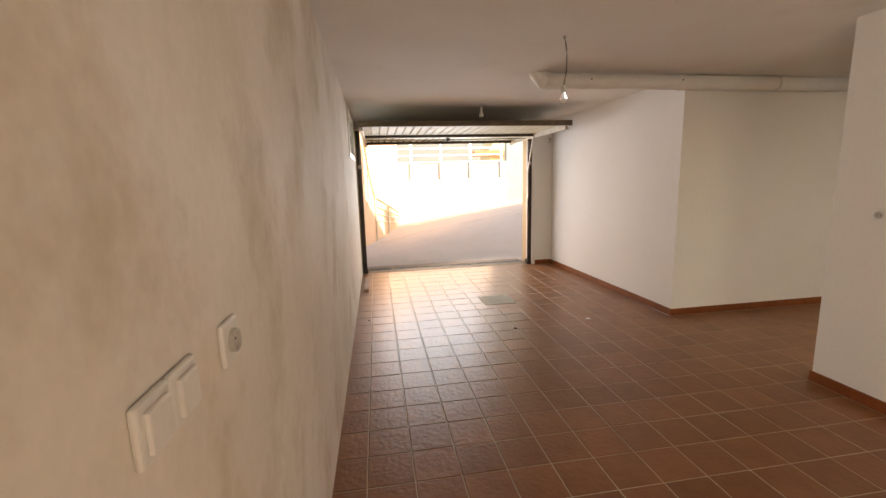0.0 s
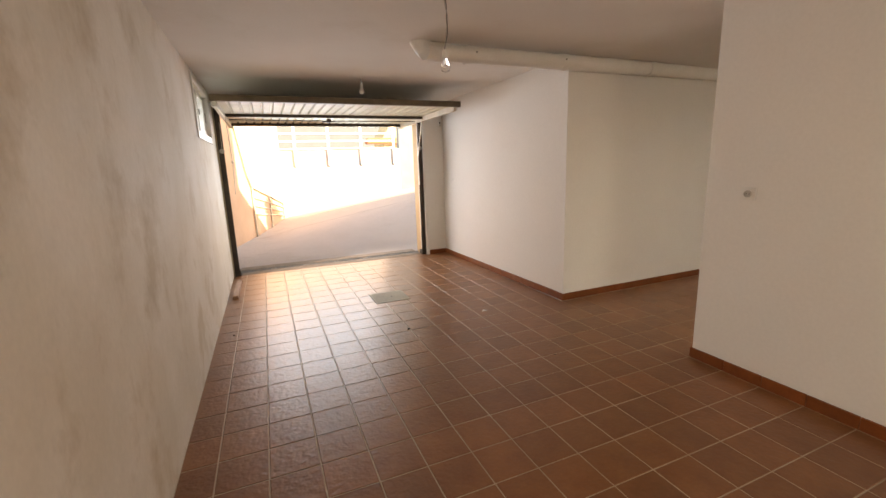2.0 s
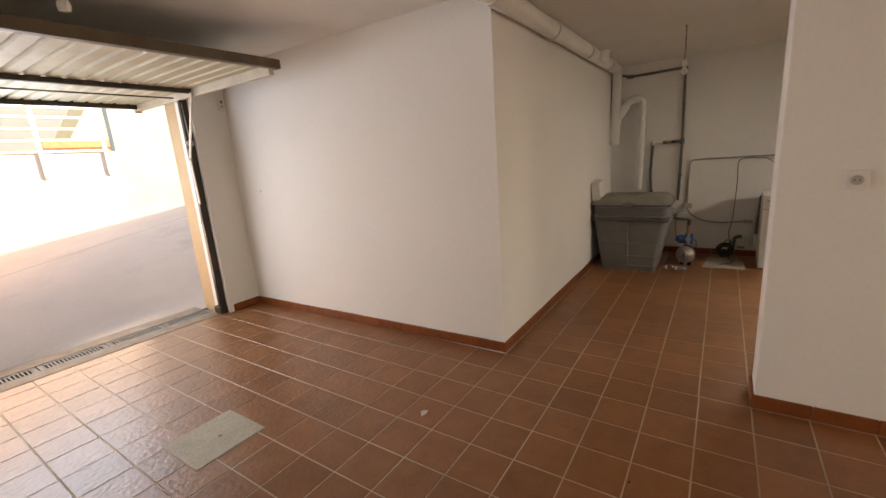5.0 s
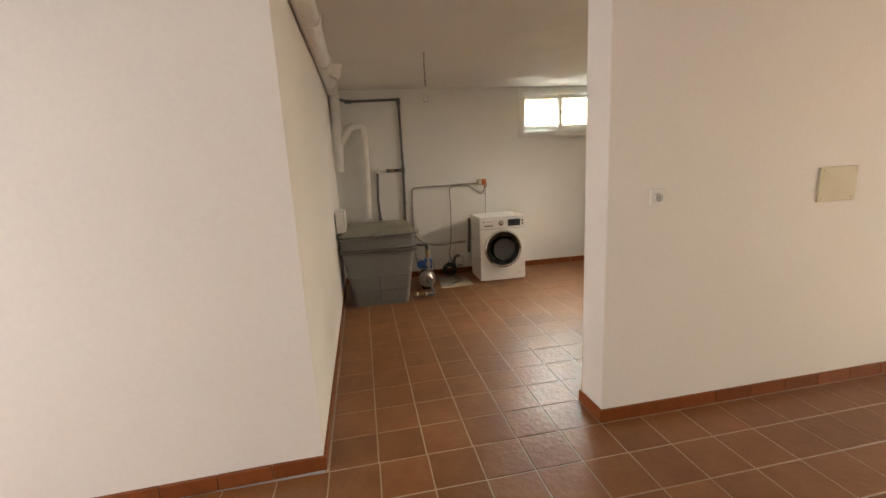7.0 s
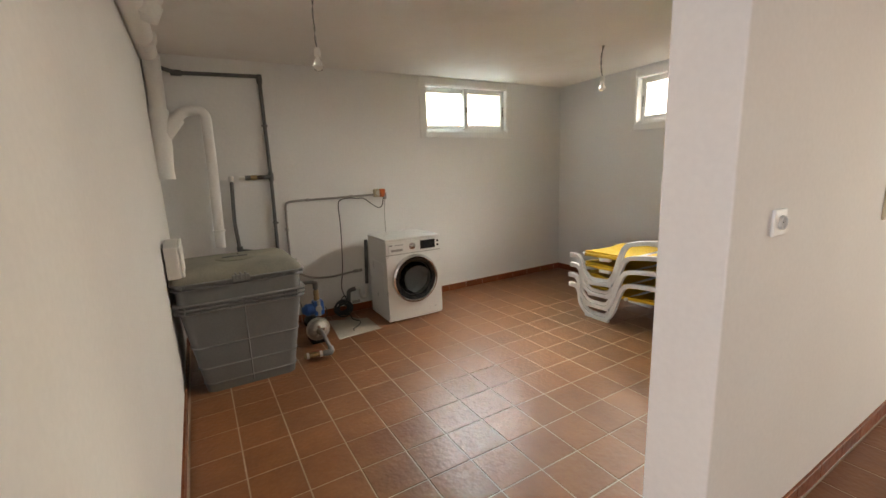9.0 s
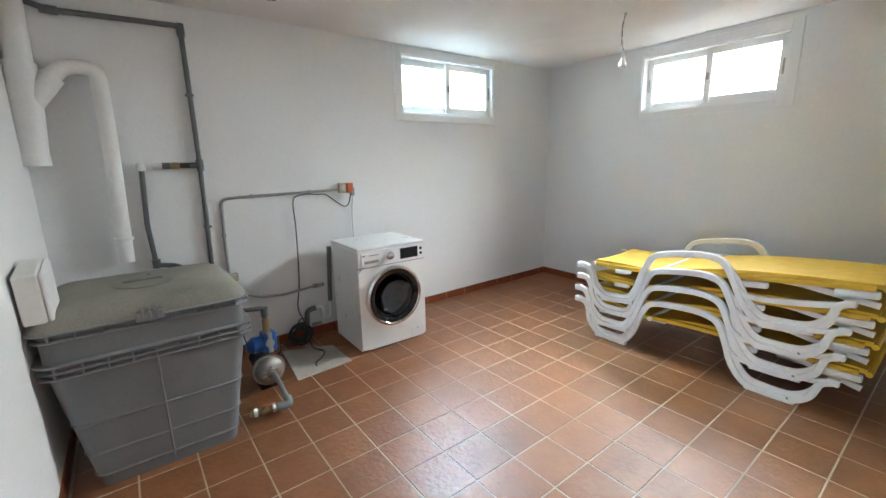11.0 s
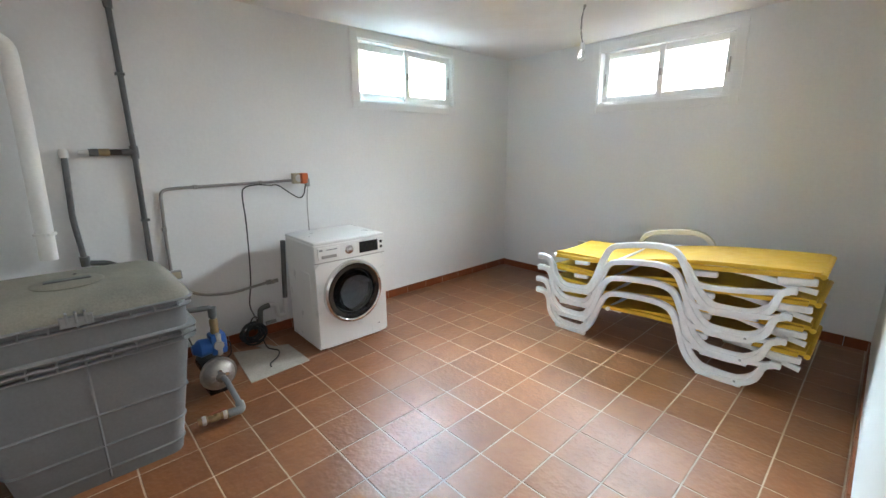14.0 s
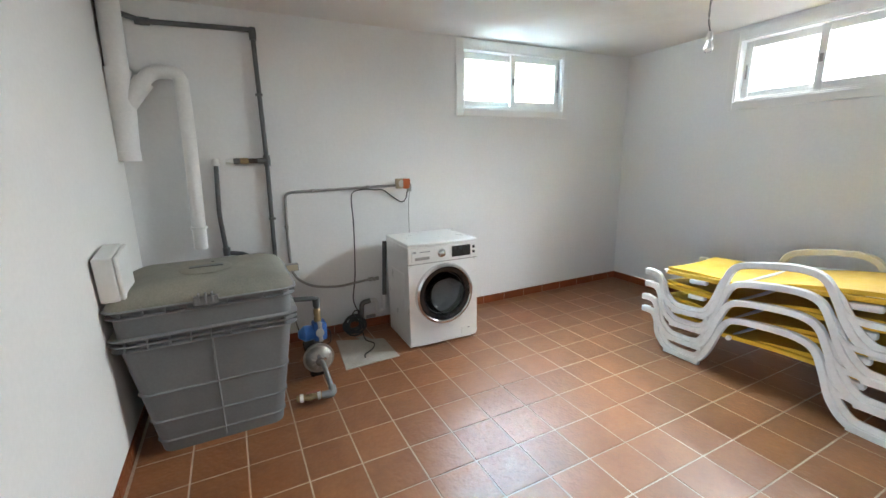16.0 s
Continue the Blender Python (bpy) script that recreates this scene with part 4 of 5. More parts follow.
part("side_rib", box(0.10, 0.42, 0.298, 0.301, 0.30, 0.60, 0.001), ALU_WHITE, wm)

# ---- water tank ----
tk = thing("water_tank", (6.26, 3.745, 0.0), "dusty grey plastic water tank with a domed lid", "water tank")


def taper_ring(bm, hx, hy, z, r=0.06, n=5):
    pts = []
    for sx, sy, a0 in ((1, 1, 0), (-1, 1, 90), (-1, -1, 180), (1, -1, 270)):
        for i in range(n + 1):
            a = radians(a0 + 90 * i / n)
            pts.append(bm.verts.new((sx * (hx - r) + r * math.cos(a), sy * (hy - r) + r * math.sin(a), z)))
    return pts


def loft(rows, r=0.06, caps=(True, True)):
    bm = bmesh.new()
    rings = [taper_ring(bm, hx, hy, z, min(r, hx * 0.5)) for hx, hy, z in rows]
    for a, b in zip(rings, rings[1:]):
        for k in range(len(a)):
            bm.faces.new((a[k], a[(k + 1) % len(a)], b[(k + 1) % len(a)], b[k]))
    if caps[0]:
        bm.faces.new(rings[0][::-1])
    if caps[1]:
        bm.faces.new(rings[-1])
    return bm


def size_at(z):
    f = min(z / 0.60, 1.0)
    return 0.318 + 0.022 * f, 0.302 + 0.096 * f


part("body", loft([(*size_at(z), z) for z in (0.0, 0.03, 0.15, 0.3, 0.45, 0.60)] + [(0.342, 0.402, 0.65), (0.345, 0.405, 0.80)]), TANK, tk, "", True)
for z0, z1, o in ((0.600, 0.609, 0.026), (0.628, 0.637, 0.028), (0.660, 0.669, 0.032), (0.768, 0.778, 0.026), (0.804, 0.815, 0.034)):
    hx, hy = 0.343, 0.403
    part("flange", loft([(hx + o - 0.004, hy + o - 0.004, z0), (hx + o, hy + o, z0 + 0.004), (hx + o, hy + o, z1 - 0.004), (hx + o - 0.004, hy + o - 0.004, z1)], 0.07), TANK_RIM, tk, "paler dusty moulded rim", True)
for lo, hi in ((0.609, 0.628), (0.637, 0.660), (0.778, 0.804)):
    for i in range(9):
        y = -0.36 + i * 0.09
        part("flange_rib", box(-0.369, -0.34, y - 0.004, y + 0.004, lo, hi), TANK, tk)
    for i in range(7):
        x = -0.30 + i * 0.10
        part("flange_rib", box(x - 0.004, x + 0.004, -0.429, -0.40, lo, hi), TANK, tk)
for z in (0.345, 0.185, 0.065):
    hx, hy = size_at(z)
    part("moulded_rib", loft([(hx + 0.001, hy + 0.001, z - 0.007), (hx + 0.007, hy + 0.007, z), (hx + 0.001, hy + 0.001, z + 0.007)], 0.06, (False, False)), TANK, tk, "", True)
bm = bmesh.new()
for a, b in (((-0.319, 0.0), (-0.341, 0.60)),):
    q = [bm.verts.new(p) for p in ((a[0], -0.006, 0.02), (a[0], 0.006, 0.02), (b[0], 0.006, 0.60), (b[0], -0.006, 0.60), (a[0] - 0.006, 0.0, 0.02), (b[0] - 0.006, 0.0, 0.60))]
    for f in ((0, 4, 5, 3), (4, 1, 2, 5), (0, 1, 4), (3, 5, 2)):
        bm.faces.new([q[i] for i in f])
part("centre_rib", bm, TANK, tk)
part("lid", loft([(0.366, 0.426, 0.815), (0.362, 0.422, 0.828), (0.335, 0.395, 0.862), (0.300, 0.350, 0.884), (0.22, 0.26, 0.893), (0.12, 0.15, 0.896)], 0.07), TANK_LID, tk, "olive grey domed lid, dull with dust", True)
part("lid_disc", lathe([(0.128, 0.886), (0.135, 0.899), (0.124, 0.904), (0.0, 0.906)], 32, Matrix.Translation((-0.02, 0.0, 0.0))), TANK_LID, tk, "", True)
part("handle_slot", box(-0.030, 0.015, -0.085, 0.085, 0.901, 0.910, 0.003), PVC_DARK, tk, "dark handle slot")
part("plug", lathe([(0.008, 0.895), (0.008, 0.906), (0, 0.908)], 10, Matrix.Translation((0.10, -0.03, 0.0))), RUBBER, tk)
bm = box(-0.385, -0.355, -0.055, 0.055, 0.790, 0.835, 0.006)
for y in (-0.03, 0.0, 0.03):
    box(-0.392, -0.352, y - 0.005, y + 0.005, 0.80, 0.85, 0.003, bm)
part("latch", bm, TANK_RIM, tk, "ribbed front latch")

eb = thing("switch_box", (6.03, 4.115, 0.975), "white plastic electrical box leaning on the wall above the tank", "electrical box")
eb.matrix_world = pose(6.03, 4.118, 0.975, 0, -7, 0)
part("case", box(-0.12, 0.12, -0.03, 0.05, -0.11, 0.11, 0.008), WHITE_PLASTIC, eb)
part("cover", box(-0.118, 0.118, -0.05, -0.031, -0.108, 0.108, 0.008), WHITE_PLASTIC, eb)
part("cable_gland", lathe([(0.014, 0), (0.014, 0.03), (0.008, 0.04)], 10, Matrix.Translation((0.12, -0.01, 0.04)) @ pose(0, 0, 0, 0, 90, 0)), PVC_GREY, eb)
part("cable_gland", lathe([(0.014, 0), (0.014, 0.03), (0.008, 0.04)], 10, Matrix.Translation((0.12, -0.01, -0.02)) @ pose(0, 0, 0, 0, 90, 0)), PVC_GREY, eb)

# ---- pump ----
pm = thing("water_pump", (6.38, 3.16, 0.0), "small steel water pump with a blue pressure controller beside the tank", "pump")
part("pump_head", lathe([(0.0, -0.07), (0.055, -0.064), (0.088, -0.033), (0.094, 0.0), (0.094, 0.03), (0.066, 0.05), (0.066, 0.06)], 26, Matrix.Translation((-0.03, 0.0, 0.145)) @ pose(0, 0, 0, 0, -90, 0) @ pose(0, 0, 0, 180, 0, 0)), STEEL, pm, "", True)
HEAD = Matrix.Translation((-0.03, 0.0, 0.145)) @ pose(0, 0, 0, 0, -90, 0)
part("clamp_ring", lathe([(0.092, -0.004), (0.104, -0.004), (0.106, 0.006), (0.104, 0.014), (0.092, 0.014)], 28, HEAD, caps=False), STEEL, pm, "rolled steel clamp ring", True)
part("inlet_boss", lathe([(0.034, 0.050), (0.030, 0.078), (0.022, 0.082), (0.022, 0.095), (0.0, 0.095)], 18, HEAD), IRON, pm, "cast inlet boss", True)
for ang in (70, 110, 150):
    part("stamped_rib", moved(box(0.03, 0.062, -0.006, 0.006, 0.058, 0.070, 0.004), HEAD @ pose(0, 0, 0, 0, 0, ang)), STEEL, pm)
part("motor", lathe([(0.062, 0.0), (0.070, 0.01), (0.070, 0.20), (0.05, 0.215), (0.0, 0.215)], 20, Matrix.Translation((0.02, 0, 0.145)) @ pose(0, 0, 0, 0, 90, 0)), BLACK, pm, "dark motor casing", True)
part("foot", box(-0.02, 0.16, -0.06, 0.06, 0.0, 0.085, 0.01), BLACK, pm, "black base")
part("drain_screw", lathe([(0.0, 0.012), (0.014, 0.012), (0.014, 0.0)], 8, Matrix.Translation((-0.105, 0.01, 0.19)) @ pose(0, 0, 0, 0, -90, 0)), CHROME, pm)
part("drain_screw", lathe([(0.0, 0.012), (0.010, 0.012), (0.010, 0.0)], 8, Matrix.Translation((-0.105, -0.03, 0.165)) @ pose(0, 0, 0, 0, -90, 0)), CHROME, pm)
part("controller", box(-0.05, 0.05, -0.07, 0.02, 0.27, 0.40, 0.014), BLUE, pm, "blue pressure controller", True)
part("controller_band", box(-0.055, 0.054, -0.040, -0.008, 0.264, 0.406, 0.010), PVC_GREY, pm, "grey middle band of the controller", True)
part("controller_neck", lathe([(0.05, 0.0), (0.055, 0.06), (0.035, 0.085), (0.025, 0.10)], 16, Matrix.Translation((0.0, 0.015, 0.325)) @ pose(0, 0, 0, -90, 0, 0)), BLUE, pm, "", True)
part("gauge", lathe([(0.0, 0.0), (0.028, 0.0), (0.028, 0.014), (0.0, 0.016)], 16, Matrix.Translation((-0.05, -0.02, 0.335)) @ pose(0, 0, 0, 0, -90, 0)), PVC_GREY, pm, "grey gauge face")
part("union", lathe([(0.022, 0.0), (0.026, 0.02), (0.022, 0.04), (0.024, 0.06), (0.024, 0.09), (0.018, 0.10)], 14, Matrix.Translation((0, -0.02, 0.395))), BRASS, pm, "brass union", True)
part("outlet_pipe", tube(rounded([(0.0, -0.02, 0.47), (0.0, -0.02, 0.565), (0.02, 0.14, 0.575), (0.3, 0.16, 0.58)], 5, 0.3), 0.0165, 10), PVC_DARK, pm, "dark grey outlet pipe", True)
part("elbow", lathe([(0.0, -0.03), (0.023, -0.03), (0.025, 0.03), (0.0, 0.03)], 12, Matrix.Translation((0, -0.02, 0.535))), PVC_DARK, pm, "", True)
part("suction_pipe", tube(rounded([(-0.12, -0.005, 0.15), (-0.18, -0.01, 0.14), (-0.35, -0.02, 0.06)], 5, 0.4), 0.0165, 10), PVC_MID, pm, "grey suction pipe", True)
part("elbow", tube(rounded([(-0.33, -0.02, 0.075), (-0.37, -0.02, 0.05), (-0.36, 0.05, 0.05)], 5, 0.45), 0.024, 12), PVC_MID, pm, "", True)
part("valve_body", lathe([(0.014, 0.0), (0.020, 0.01), (0.020, 0.03), (0.016, 0.04), (0.022, 0.055), (0.022, 0.085), (0.016, 0.10), (0.020, 0.11), (0.020, 0.15), (0.0, 0.15)], 14, Matrix.Translation((-0.355, 0.05, 0.05)) @ pose(0, 0, 0, -90, 0, -8)), BRASS, pm, "brass valve into the tank", True)
for yy in (0.066, 0.168):
    part("union_ring", lathe([(0.0, -0.010), (0.024, -0.010), (0.026, 0.0), (0.024, 0.010), (0.0, 0.010)], 12, Matrix.Translation((-0.355 + 0.14 * (yy - 0.05), yy, 0.05)) @ pose(0, 0, 0, -90, 0, -8)), WHITE_PLASTIC, pm, "white union ring", True)
part("valve_lever", box(-0.365, -0.345, 0.06, 0.14, 0.082, 0.088, 0.002), RED_PAINT, pm, "faded red valve lever")
part("valve_stem", box(-0.361, -0.349, 0.108, 0.122, 0.06, 0.084), BRASS, pm)
part("lead", tube(smooth_line([(0.05, 0.06, 0.30), (0.03, 0.10, 0.33), (0.05, 0.13, 0.50), (0.2, 0.12, 0.62), (0.4, 0.06, 0.60)], 5), 0.004, 6), RUBBER, pm, "black lead", True)
part("lead", tube(smooth_line([(0.0, -0.07, 0.33), (0.02, -0.10, 0.30), (0.03, -0.10, 0.22), (0.06, -0.06, 0.18)], 5), 0.004, 6), RUBBER, pm, "black lead", True)

# ---- sun loungers ----
SIDE = [(0.0, 0.285), (-0.07, 0.272), (-0.105, 0.215), (-0.125, 0.12), (-0.20, 0.040), (-0.30, 0.022), (-0.43, 0.035), (-0.50, 0.130), (-0.55, 0.275), (-0.60, 0.375), (-0.68, 0.415), (-0.90, 0.432), (-1.02, 0.418), (-1.085, 0.372), (-1.13, 0.270), (-1.18, 0.135), (-1.26, 0.040), (-1.36, 0.020), (-1.50, 0.028), (-1.585, 0.090), (-1.62, 0.185), (-1.67, 0.215)]
BAR = [(-0.016, -0.020), (0.016, -0.020), (0.020, -0.016), (0.020, 0.016), (0.016, 0.020), (-0.016, 0.020), (-0.020, 0.016), (-0.020, -0.016)]


def leg_plate(first, last, y, depth):
    """A flat rib filling the inside of a bent leg, following the side frame's own curve."""
    line = smooth_line([(x, y, z) for x, z in SIDE[first:last]], 3)
    bm = bmesh.new()
    rows = []
    for i, p in enumerate(line):
        d = (line[min(i + 1, len(line) - 1)] - line[max(i - 1, 0)]).normalized()
        f = math.sin(math.pi * i / (len(line) - 1)) ** 0.5
        q = p + Vector((d.z, 0, -d.x)) * depth * f
        rows.append([bm.verts.new((v.x, y + s, v.z)) for v, s in ((p, -0.006), (p, 0.006), (q, 0.006), (q, -0.006))])
    for a, b in zip(rows, rows[1:]):
        for k in range(4):
            bm.faces.new((a[k], a[(k + 1) % 4], b[(k + 1) % 4], b[k]))
    bm.faces.new(rows[0][::-1])
    bm.faces.new(rows[-1])
    bmesh.ops.remove_doubles(bm, verts=bm.verts, dist=0.0001)
    return bm


def lounger(at, label, arm):
    lo = thing("sun_lounger", at, label, "sun lounger", "stacked sun loungers")
    for y, m in ((0.0, RESIN), (-0.68, arm)):
        sf = part("side_frame", tube(smooth_line([(x, y, z) for x, z in SIDE], 4), 0, section=BAR), m, lo, "", True)
        part("loop_bar", tube(smooth_line([(-1.15, y, 0.235), (-1.20, y, 0.19), (-1.32, y, 0.178), (-1.50, y, 0.186), (-1.62, y, 0.198)], 4), 0, section=[(a * 0.85, b * 0.8) for a, b in BAR]), m, sf, "", True)
        part("tip", box(-0.035, 0.025, y - 0.022, y + 0.022, 0.262, 0.308, 0.008), m, sf, "", True)
        part("tip", box(-1.70, -1.645, y - 0.022, y + 0.022, 0.195, 0.238, 0.008), m, sf, "", True)
        for first, last, depth in ((1, 10, 0.052), (13, 21, 0.058)):
            part("leg_web", leg_plate(first, last, y, depth), m, sf)
        for x in (-0.42, -0.22, -1.30, -1.49):
            part("foot", box(x - 0.035, x + 0.035, y - 0.018, y + 0.018, 0.0, 0.03, 0.006), m, sf, "", True)
        part("bolt", lathe([(0, 0), (0.009, 0), (0.007, 0.004), (0, 0.004)], 10, Matrix.Translation((-1.49, y + 0.018 if y == 0 else y - 0.018, 0.035)) @ pose(0, 0, 0, -90 if y == 0 else 90, 0, 0)), PVC_GREY, sf)
    # sling: a thick cloth bed, slightly hollow along its length
    bm = bmesh.new()
    nx, ny = 28, 8
    top, low = [], []
    for i in range(nx + 1):
        x = -0.12 - 1.67 * i / nx
        z = 0.330 - 0.030 * math.exp(-((x + 0.62) / 0.22) ** 2) + 0.012 * math.sin((x + 0.1) * 4.0)
        ra, rb = [], []
        for j in range(ny + 1):
            y = -0.045 - 0.59 * j / ny
            edge = abs(j / ny - 0.5) * 2
            sag = -0.014 * (1 - edge * edge)
            ra.append(bm.verts.new((x, y, z + sag)))
            rb.append(bm.verts.new((x, y, z + sag - (0.010 if edge < 0.99 else 0.026))))
        top.append(ra)
        low.append(rb)
    for i in range(nx):
        for j in range(ny):
            bm.faces.new((top[i][j], top[i + 1][j], top[i + 1][j + 1], top[i][j + 1]))
            bm.faces.new((low[i][j], low[i][j + 1], low[i + 1][j + 1], low[i + 1][j]))
        bm.faces.new((top[i][0], low[i][0], low[i + 1][0], top[i + 1][0]))
        bm.faces.new((top[i][ny], top[i + 1][ny], low[i + 1][ny], low[i][ny]))
    for i in (0, nx):
        for j in range(ny):
            bm.faces.new((top[i][j], top[i][j + 1], low[i][j + 1], low[i][j]))
    part("sling", bm, YELLOW, lo, "bright yellow woven sling", True)
    for y in (-0.035, -0.645):
        part("sling_hem", tube(smooth_line([(-0.10, y, 0.297), (-0.5, y, 0.275), (-0.9, y, 0.297), (-1.4, y, 0.300), (-1.76, y, 0.303)], 4), 0, section=[(a * 0.8, b * 0.7) for a, b in BAR]), YELLOW, lo, "", True)
        part("end_sleeve", box(-1.78, -1.60, y - 0.022, y + 0.022, 0.246, 0.288, 0.010), RESIN, lo, "white end sleeve over the sling", True)
        part("joint_cover", box(-1.30, -1.16, y - 0.022, y + 0.022, 0.238, 0.278, 0.012), RESIN, lo, "white hinge cover", True)
        part("joint_cover", box(-0.42, -0.30, y - 0.022, y + 0.022, 0.232, 0.268, 0.012), RESIN, lo, "white hinge cover", True)
        s = 0.02 if y > -0.3 else -0.02
        part("prop_bar", tube([(-1.22, y - s, 0.315), (-1.45, y - s, 0.285), (-1.78, y - s, 0.205)], 0, section=[(-0.009, -0.016), (0.009, -0.016), (0.009, 0.016), (-0.009, 0.016)]), RESIN, lo, "folded backrest prop", True)
    for x, z in ((-0.12, 0.30), (-0.62, 0.275), (-1.12, 0.30), (-1.80, 0.30)):
        part("cross_bar", tube([(x, 0.0 if x > -1.6 else -0.04, z), (x, -0.68 if x > -1.6 else -0.64, z)], 0.016, 8), YELLOW if x < -1.6 else RESIN, lo, "", True)
    return lo


BASE = (5.645, 0.735, 0.0)
low = lounger(BASE, "white resin sun lounger with yellow sling, bottom of the stack", RESIN)
for i, lab in ((1, "white resin sun lounger with yellow sling, second in the stack"), (2, "white resin sun lounger with yellow sling, third in the stack"), (3, "white resin lounger with yellow sling and cream arm, topping the stack")):
    m = pose(BASE[0] - 0.012 * i, BASE[1] + (0.0, 0.012, -0.006, 0.004)[i], 0.103 * i, 0, 1.85 * i, (0, 0.5, -0.4, 0.3)[i])
    if i < 3:
        tagged(copy_thing(low, m), lab)
    else:
        lounger(BASE, lab, CREAM).matrix_world = m

# ---- loose things on the floor ----
mh = thing("manhole_cover", (1.66, 5.265, 0.0), "pale stone inspection cover set in the garage floor", "manhole cover")
part("slab", box(-0.205, 0.205, -0.195, 0.195, -0.02, 0.004, 0.003), STONE_LID, mh)
part("lift_hole", lathe([(0.0, 0.0), (0.012, 0.0), (0.011, 0.0065), (0.0, 0.0068)], 10, Matrix.Translation((0.02, -0.02, 0))), IRON, mh)
pa = thing("cement_patch", (6.57, 2.765, 0.0), "rectangular grey cement patch on the tiles before the pipes", "cement patch")
bm = prism([(-0.23, 0.215), (-0.205, -0.205), (0.155, -0.20), (0.305, 0.165)], -0.004, 0.005)
bmesh.ops.bevel(bm, geom=[e for e in bm.edges], offset=0.002, segments=1, affect="EDGES")
part("patch", bm, CEMENT, pa)
part("spill", prism([(0.16, -0.05), (0.17, -0.12), (0.30, -0.06), (0.29, 0.0)], -0.004, 0.004), CEMENT, pa)
ba = thing("wooden_batten", (-0.055, 6.5, 0.0), "reddish wooden batten lying along the garage wall", "batten")
part("batten", box(-0.03, 0.03, -0.42, 0.40, 0.0, 0.045, 0.003), WOOD, ba)
pp = thing("paper_scrap", (2.43, 4.28, 0.0), "small crumpled paper scrap on the garage tiles", "paper scrap")
bm = bmesh.new()
vs = [bm.verts.new((0.028 * math.cos(k * 1.047) * (1 + 0.3 * (k % 2)), 0.02 * math.sin(k * 1.047), 0.002 + 0.008 * (k % 3))) for k in range(6)]
mid = bm.verts.new((0, 0, 0.012))
for k in range(6):
    bm.faces.new((vs[k], vs[(k + 1) % 6], mid))
bm.faces.new(vs[::-1])
part("scrap", bm, PAPER, pp)
for x, y, r in ((1.55, 4.19, 0.014), (0.0, 4.815, 0.010), (2.44, 3.12, 0.006)):
    dl = thing("dirt_crumb", (x, y, 0.0), "dark crumb of dirt on the garage tiles", "dirt", "crumbs on the floor")
    part("crumb", lathe([(r, 0.0), (r * 1.1, r * 0.3), (r * 0.5, r * 0.8), (0, r * 0.9)], 7), DIRT_AND_SHADE, dl)

# ---- floor tiles and skirting ----
PX, PY, OX, OY = 0.2547, 0.2546, 2.324, 3.90
JOINT = 0.006


def tile_mesh(name, w, d):
    bm = bmesh.new()
    c = 0.0025
    low = [bm.verts.new(p) for p in ((-w / 2, -d / 2, -0.010), (w / 2, -d / 2, -0.010), (w / 2, d / 2, -0.010), (-w / 2, d / 2, -0.010))]
    mid = [bm.verts.new((v.co.x, v.co.y, -0.0025)) for v in low]
    top = [bm.verts.new((v.co.x - math.copysign(c, v.co.x), v.co.y - math.copysign(c, v.co.y), 0.0)) for v in low]
    for a, b in ((low, mid), (mid, top)):
        for k in range(4):
            bm.faces.new((a[k], a[(k + 1) % 4], b[(k + 1) % 4], b[k]))
    bm.faces.new(top)
    me = bpy.data.meshes.new(name)
    bm.to_mesh(me)
    bm.free()
    me.materials.append(TILE)
    return me


floor_ob = bpy.data.objects["floor"]
shared = {}
rng = random.Random(11)


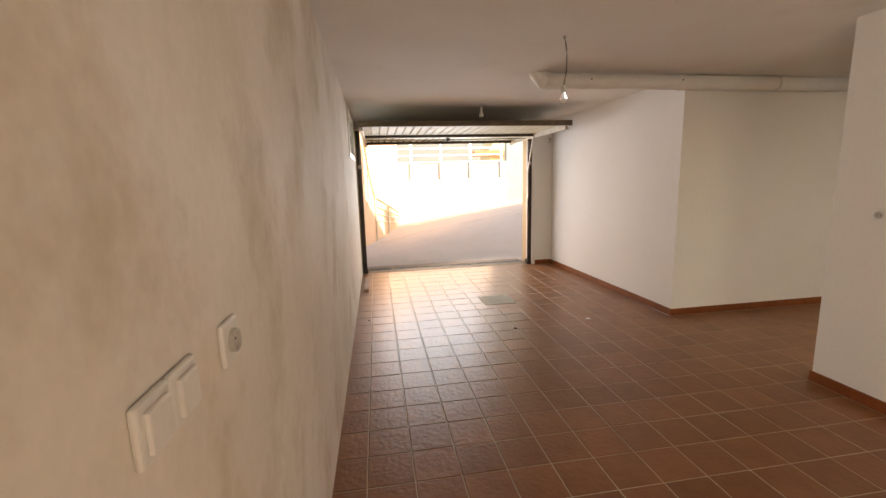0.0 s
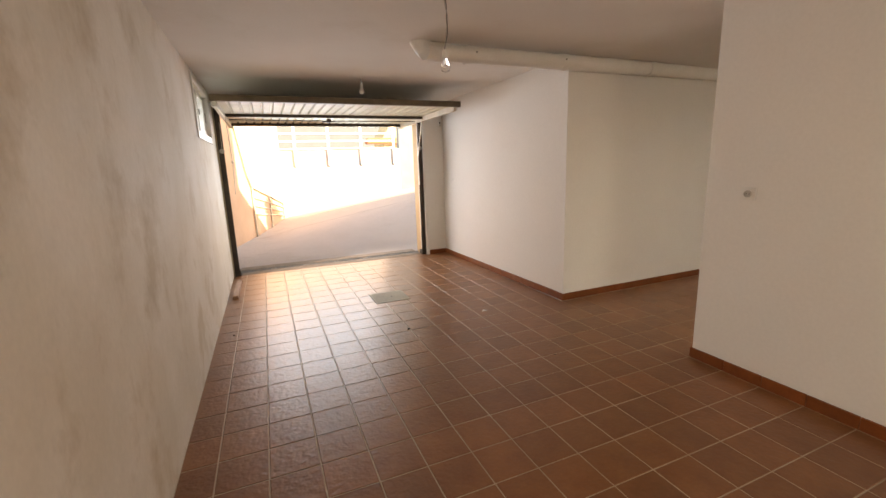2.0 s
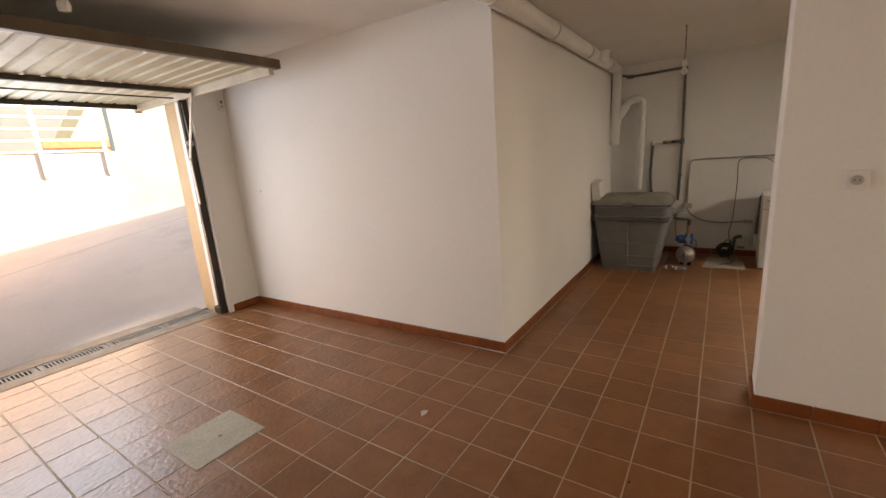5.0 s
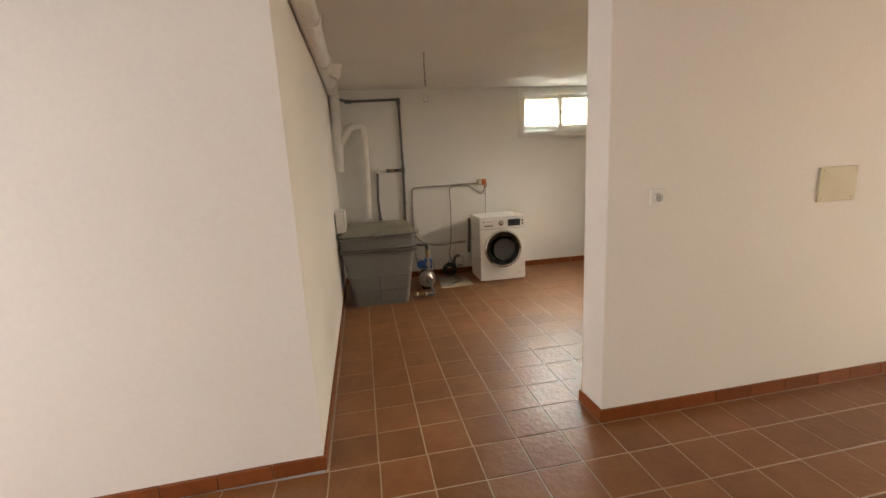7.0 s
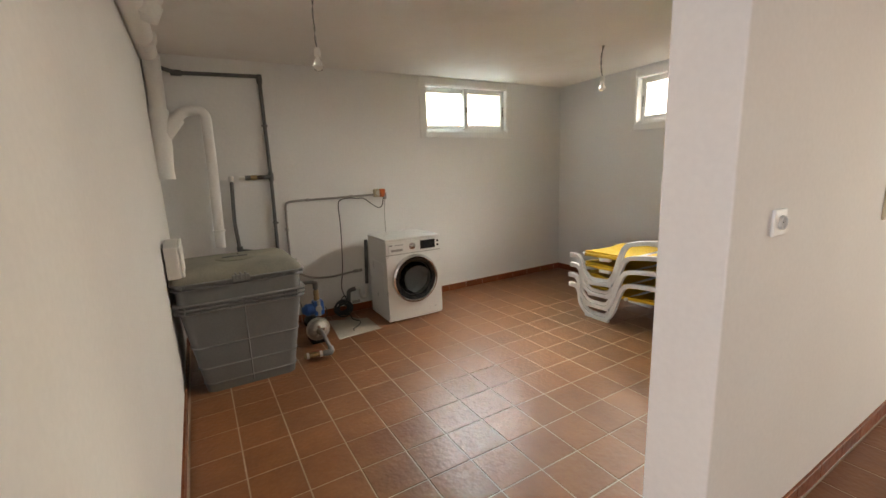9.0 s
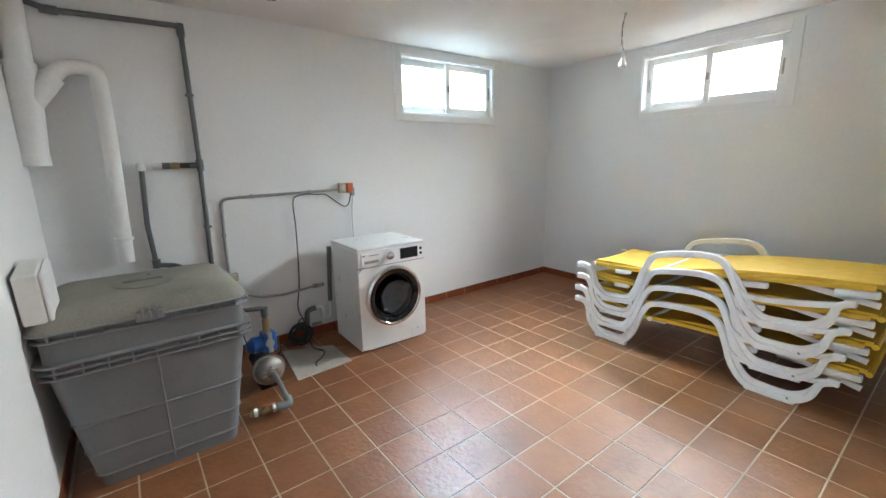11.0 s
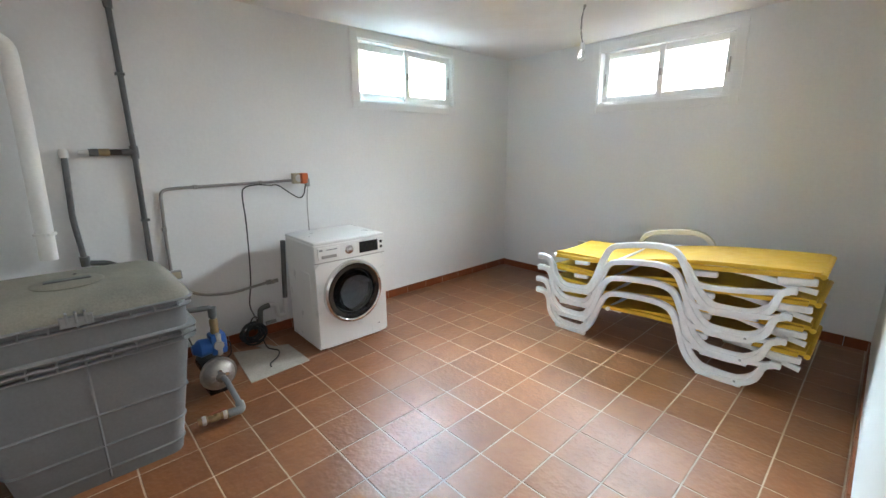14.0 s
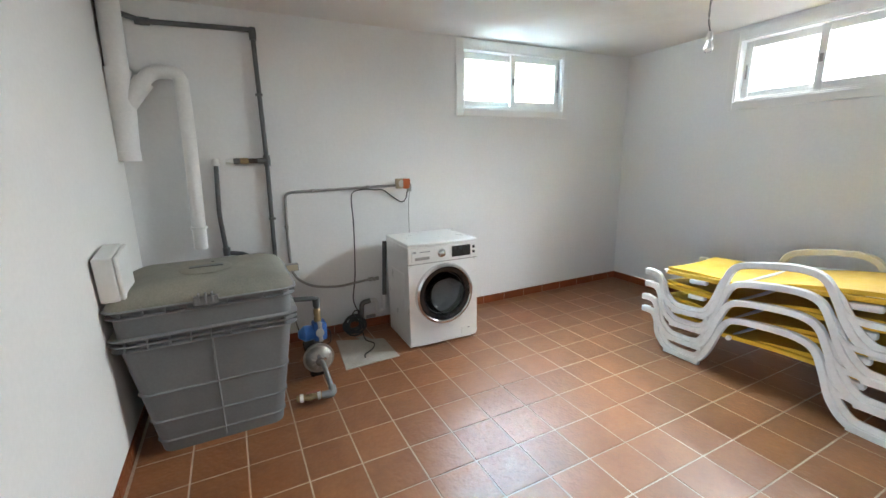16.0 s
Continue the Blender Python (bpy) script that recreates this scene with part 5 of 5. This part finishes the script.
def lay(x0, x1, y0, y1, parent, limit, OY=OY, PY=PY):
    """Whole and cut tiles on the grid inside a rectangle."""
    cells = []
    for i in range(math.floor((x0 - OX) / PX), math.ceil((x1 - OX) / PX)):
        for j in range(math.floor((y0 - OY) / PY), math.ceil((y1 - OY) / PY)):
            a0, a1 = max(OX + i * PX, x0) + JOINT / 2, min(OX + (i + 1) * PX, x1) - JOINT / 2
            b0, b1 = max(OY + j * PY, y0) + JOINT / 2, min(OY + (j + 1) * PY, y1) - JOINT / 2
            if a1 - a0 > 0.02 and b1 - b0 > 0.02:
                cells.append((a0, a1, b0, b1))
    cells.sort(key=lambda c: abs(c[2] - limit))
    rest = []
    for n, (a0, a1, b0, b1) in enumerate(cells):
        key = (round(a1 - a0, 3), round(b1 - b0, 3))
        if key not in shared:
            shared[key] = tile_mesh("floor_tile", *key)
        if n < 300:
            ob = new("floor_tile", shared[key])
            ob.parent = parent
            ob.matrix_basis = pose((a0 + a1) / 2, (b0 + b1) / 2, rng.uniform(-0.0006, 0.0006), rng.uniform(-0.12, 0.12), rng.uniform(-0.12, 0.12), 0)
        else:
            rest.append((key, (a0 + a1) / 2, (b0 + b1) / 2))
    if rest:
        bm = bmesh.new()
        for key, x, y in rest:
            start = len(bm.verts)
            bm.from_mesh(shared[key])
            bm.verts.ensure_lookup_table()
            dz = rng.uniform(-0.0006, 0.0006)
            for v in bm.verts[start:]:
                v.co += Vector((x, y, dz))
        ob = part("floor_tiles", bm, TILE, parent)
        tagged(ob, "", "", "", "stuff")


lay(LEFT, SPLIT, BACK, 7.53, floor_ob, 4.0)
laundry_floor = structure("floor_laundry", box(SPLIT, EAST, SOUTH, NORTH, -0.25, -0.002), GROUT, "pale grout bed of the laundry tiles", "floor")
lay(SPLIT, EAST, SOUTH, NORTH, laundry_floor, 2.0, 2.630, 0.2548)

skirting = structure("baseboard", box(EAST - 0.0105, EAST, SOUTH, NORTH, 0.0, 0.0765), GROUT, "low terracotta tile skirting along the walls", "baseboard")


def skirt(ax, ay, bx, by, nx, ny):
    """Skirting tiles from a to b, standing out along the normal n."""
    a, b, nrm = Vector((ax, ay, 0)), Vector((bx, by, 0)), Vector((nx, ny, 0))
    d = (b - a).normalized()
    length, s = (b - a).length, 0.0
    turn = math.degrees(math.atan2(d.y, d.x))
    while s < length - 0.01:
        w = min(PX, length - s) - 0.003
        key = ("skirt", round(w, 3))
        if key not in shared:
            bm = box(0, round(w, 3), -0.012, 0.012, 0.0, 0.078, 0.002, None, 1)
            me = bpy.data.meshes.new("skirting_tile")
            bm.to_mesh(me)
            bm.free()
            me.materials.append(SKIRTING)
            shared[key] = me
        ob = new("skirting_tile", shared[key])
        ob.parent = skirting
        p = a + d * s
        ob.matrix_basis = pose(p.x, p.y, rng.uniform(0.0, 0.001), 0, 0, turn)
        s += PX


skirt(RIGHT, NORTH - 0.005, 3.29, DOOR, -1, 0)
skirt(2.98, DOOR, 3.29, DOOR, 0, -1)
skirt(RIGHT - 0.012, NORTH, EAST, NORTH, 0, -1)
skirt(EAST, NORTH, EAST, SOUTH, -1, 0)
skirt(EAST, SOUTH, INNER, SOUTH, 0, 1)
skirt(INNER, SOUTH, INNER, END, 1, 0)
skirt(INNER + 0.012, END, SIDE_X - 0.012, END, 0, 1)
skirt(SIDE_X, END, SIDE_X, BACK, -1, 0)
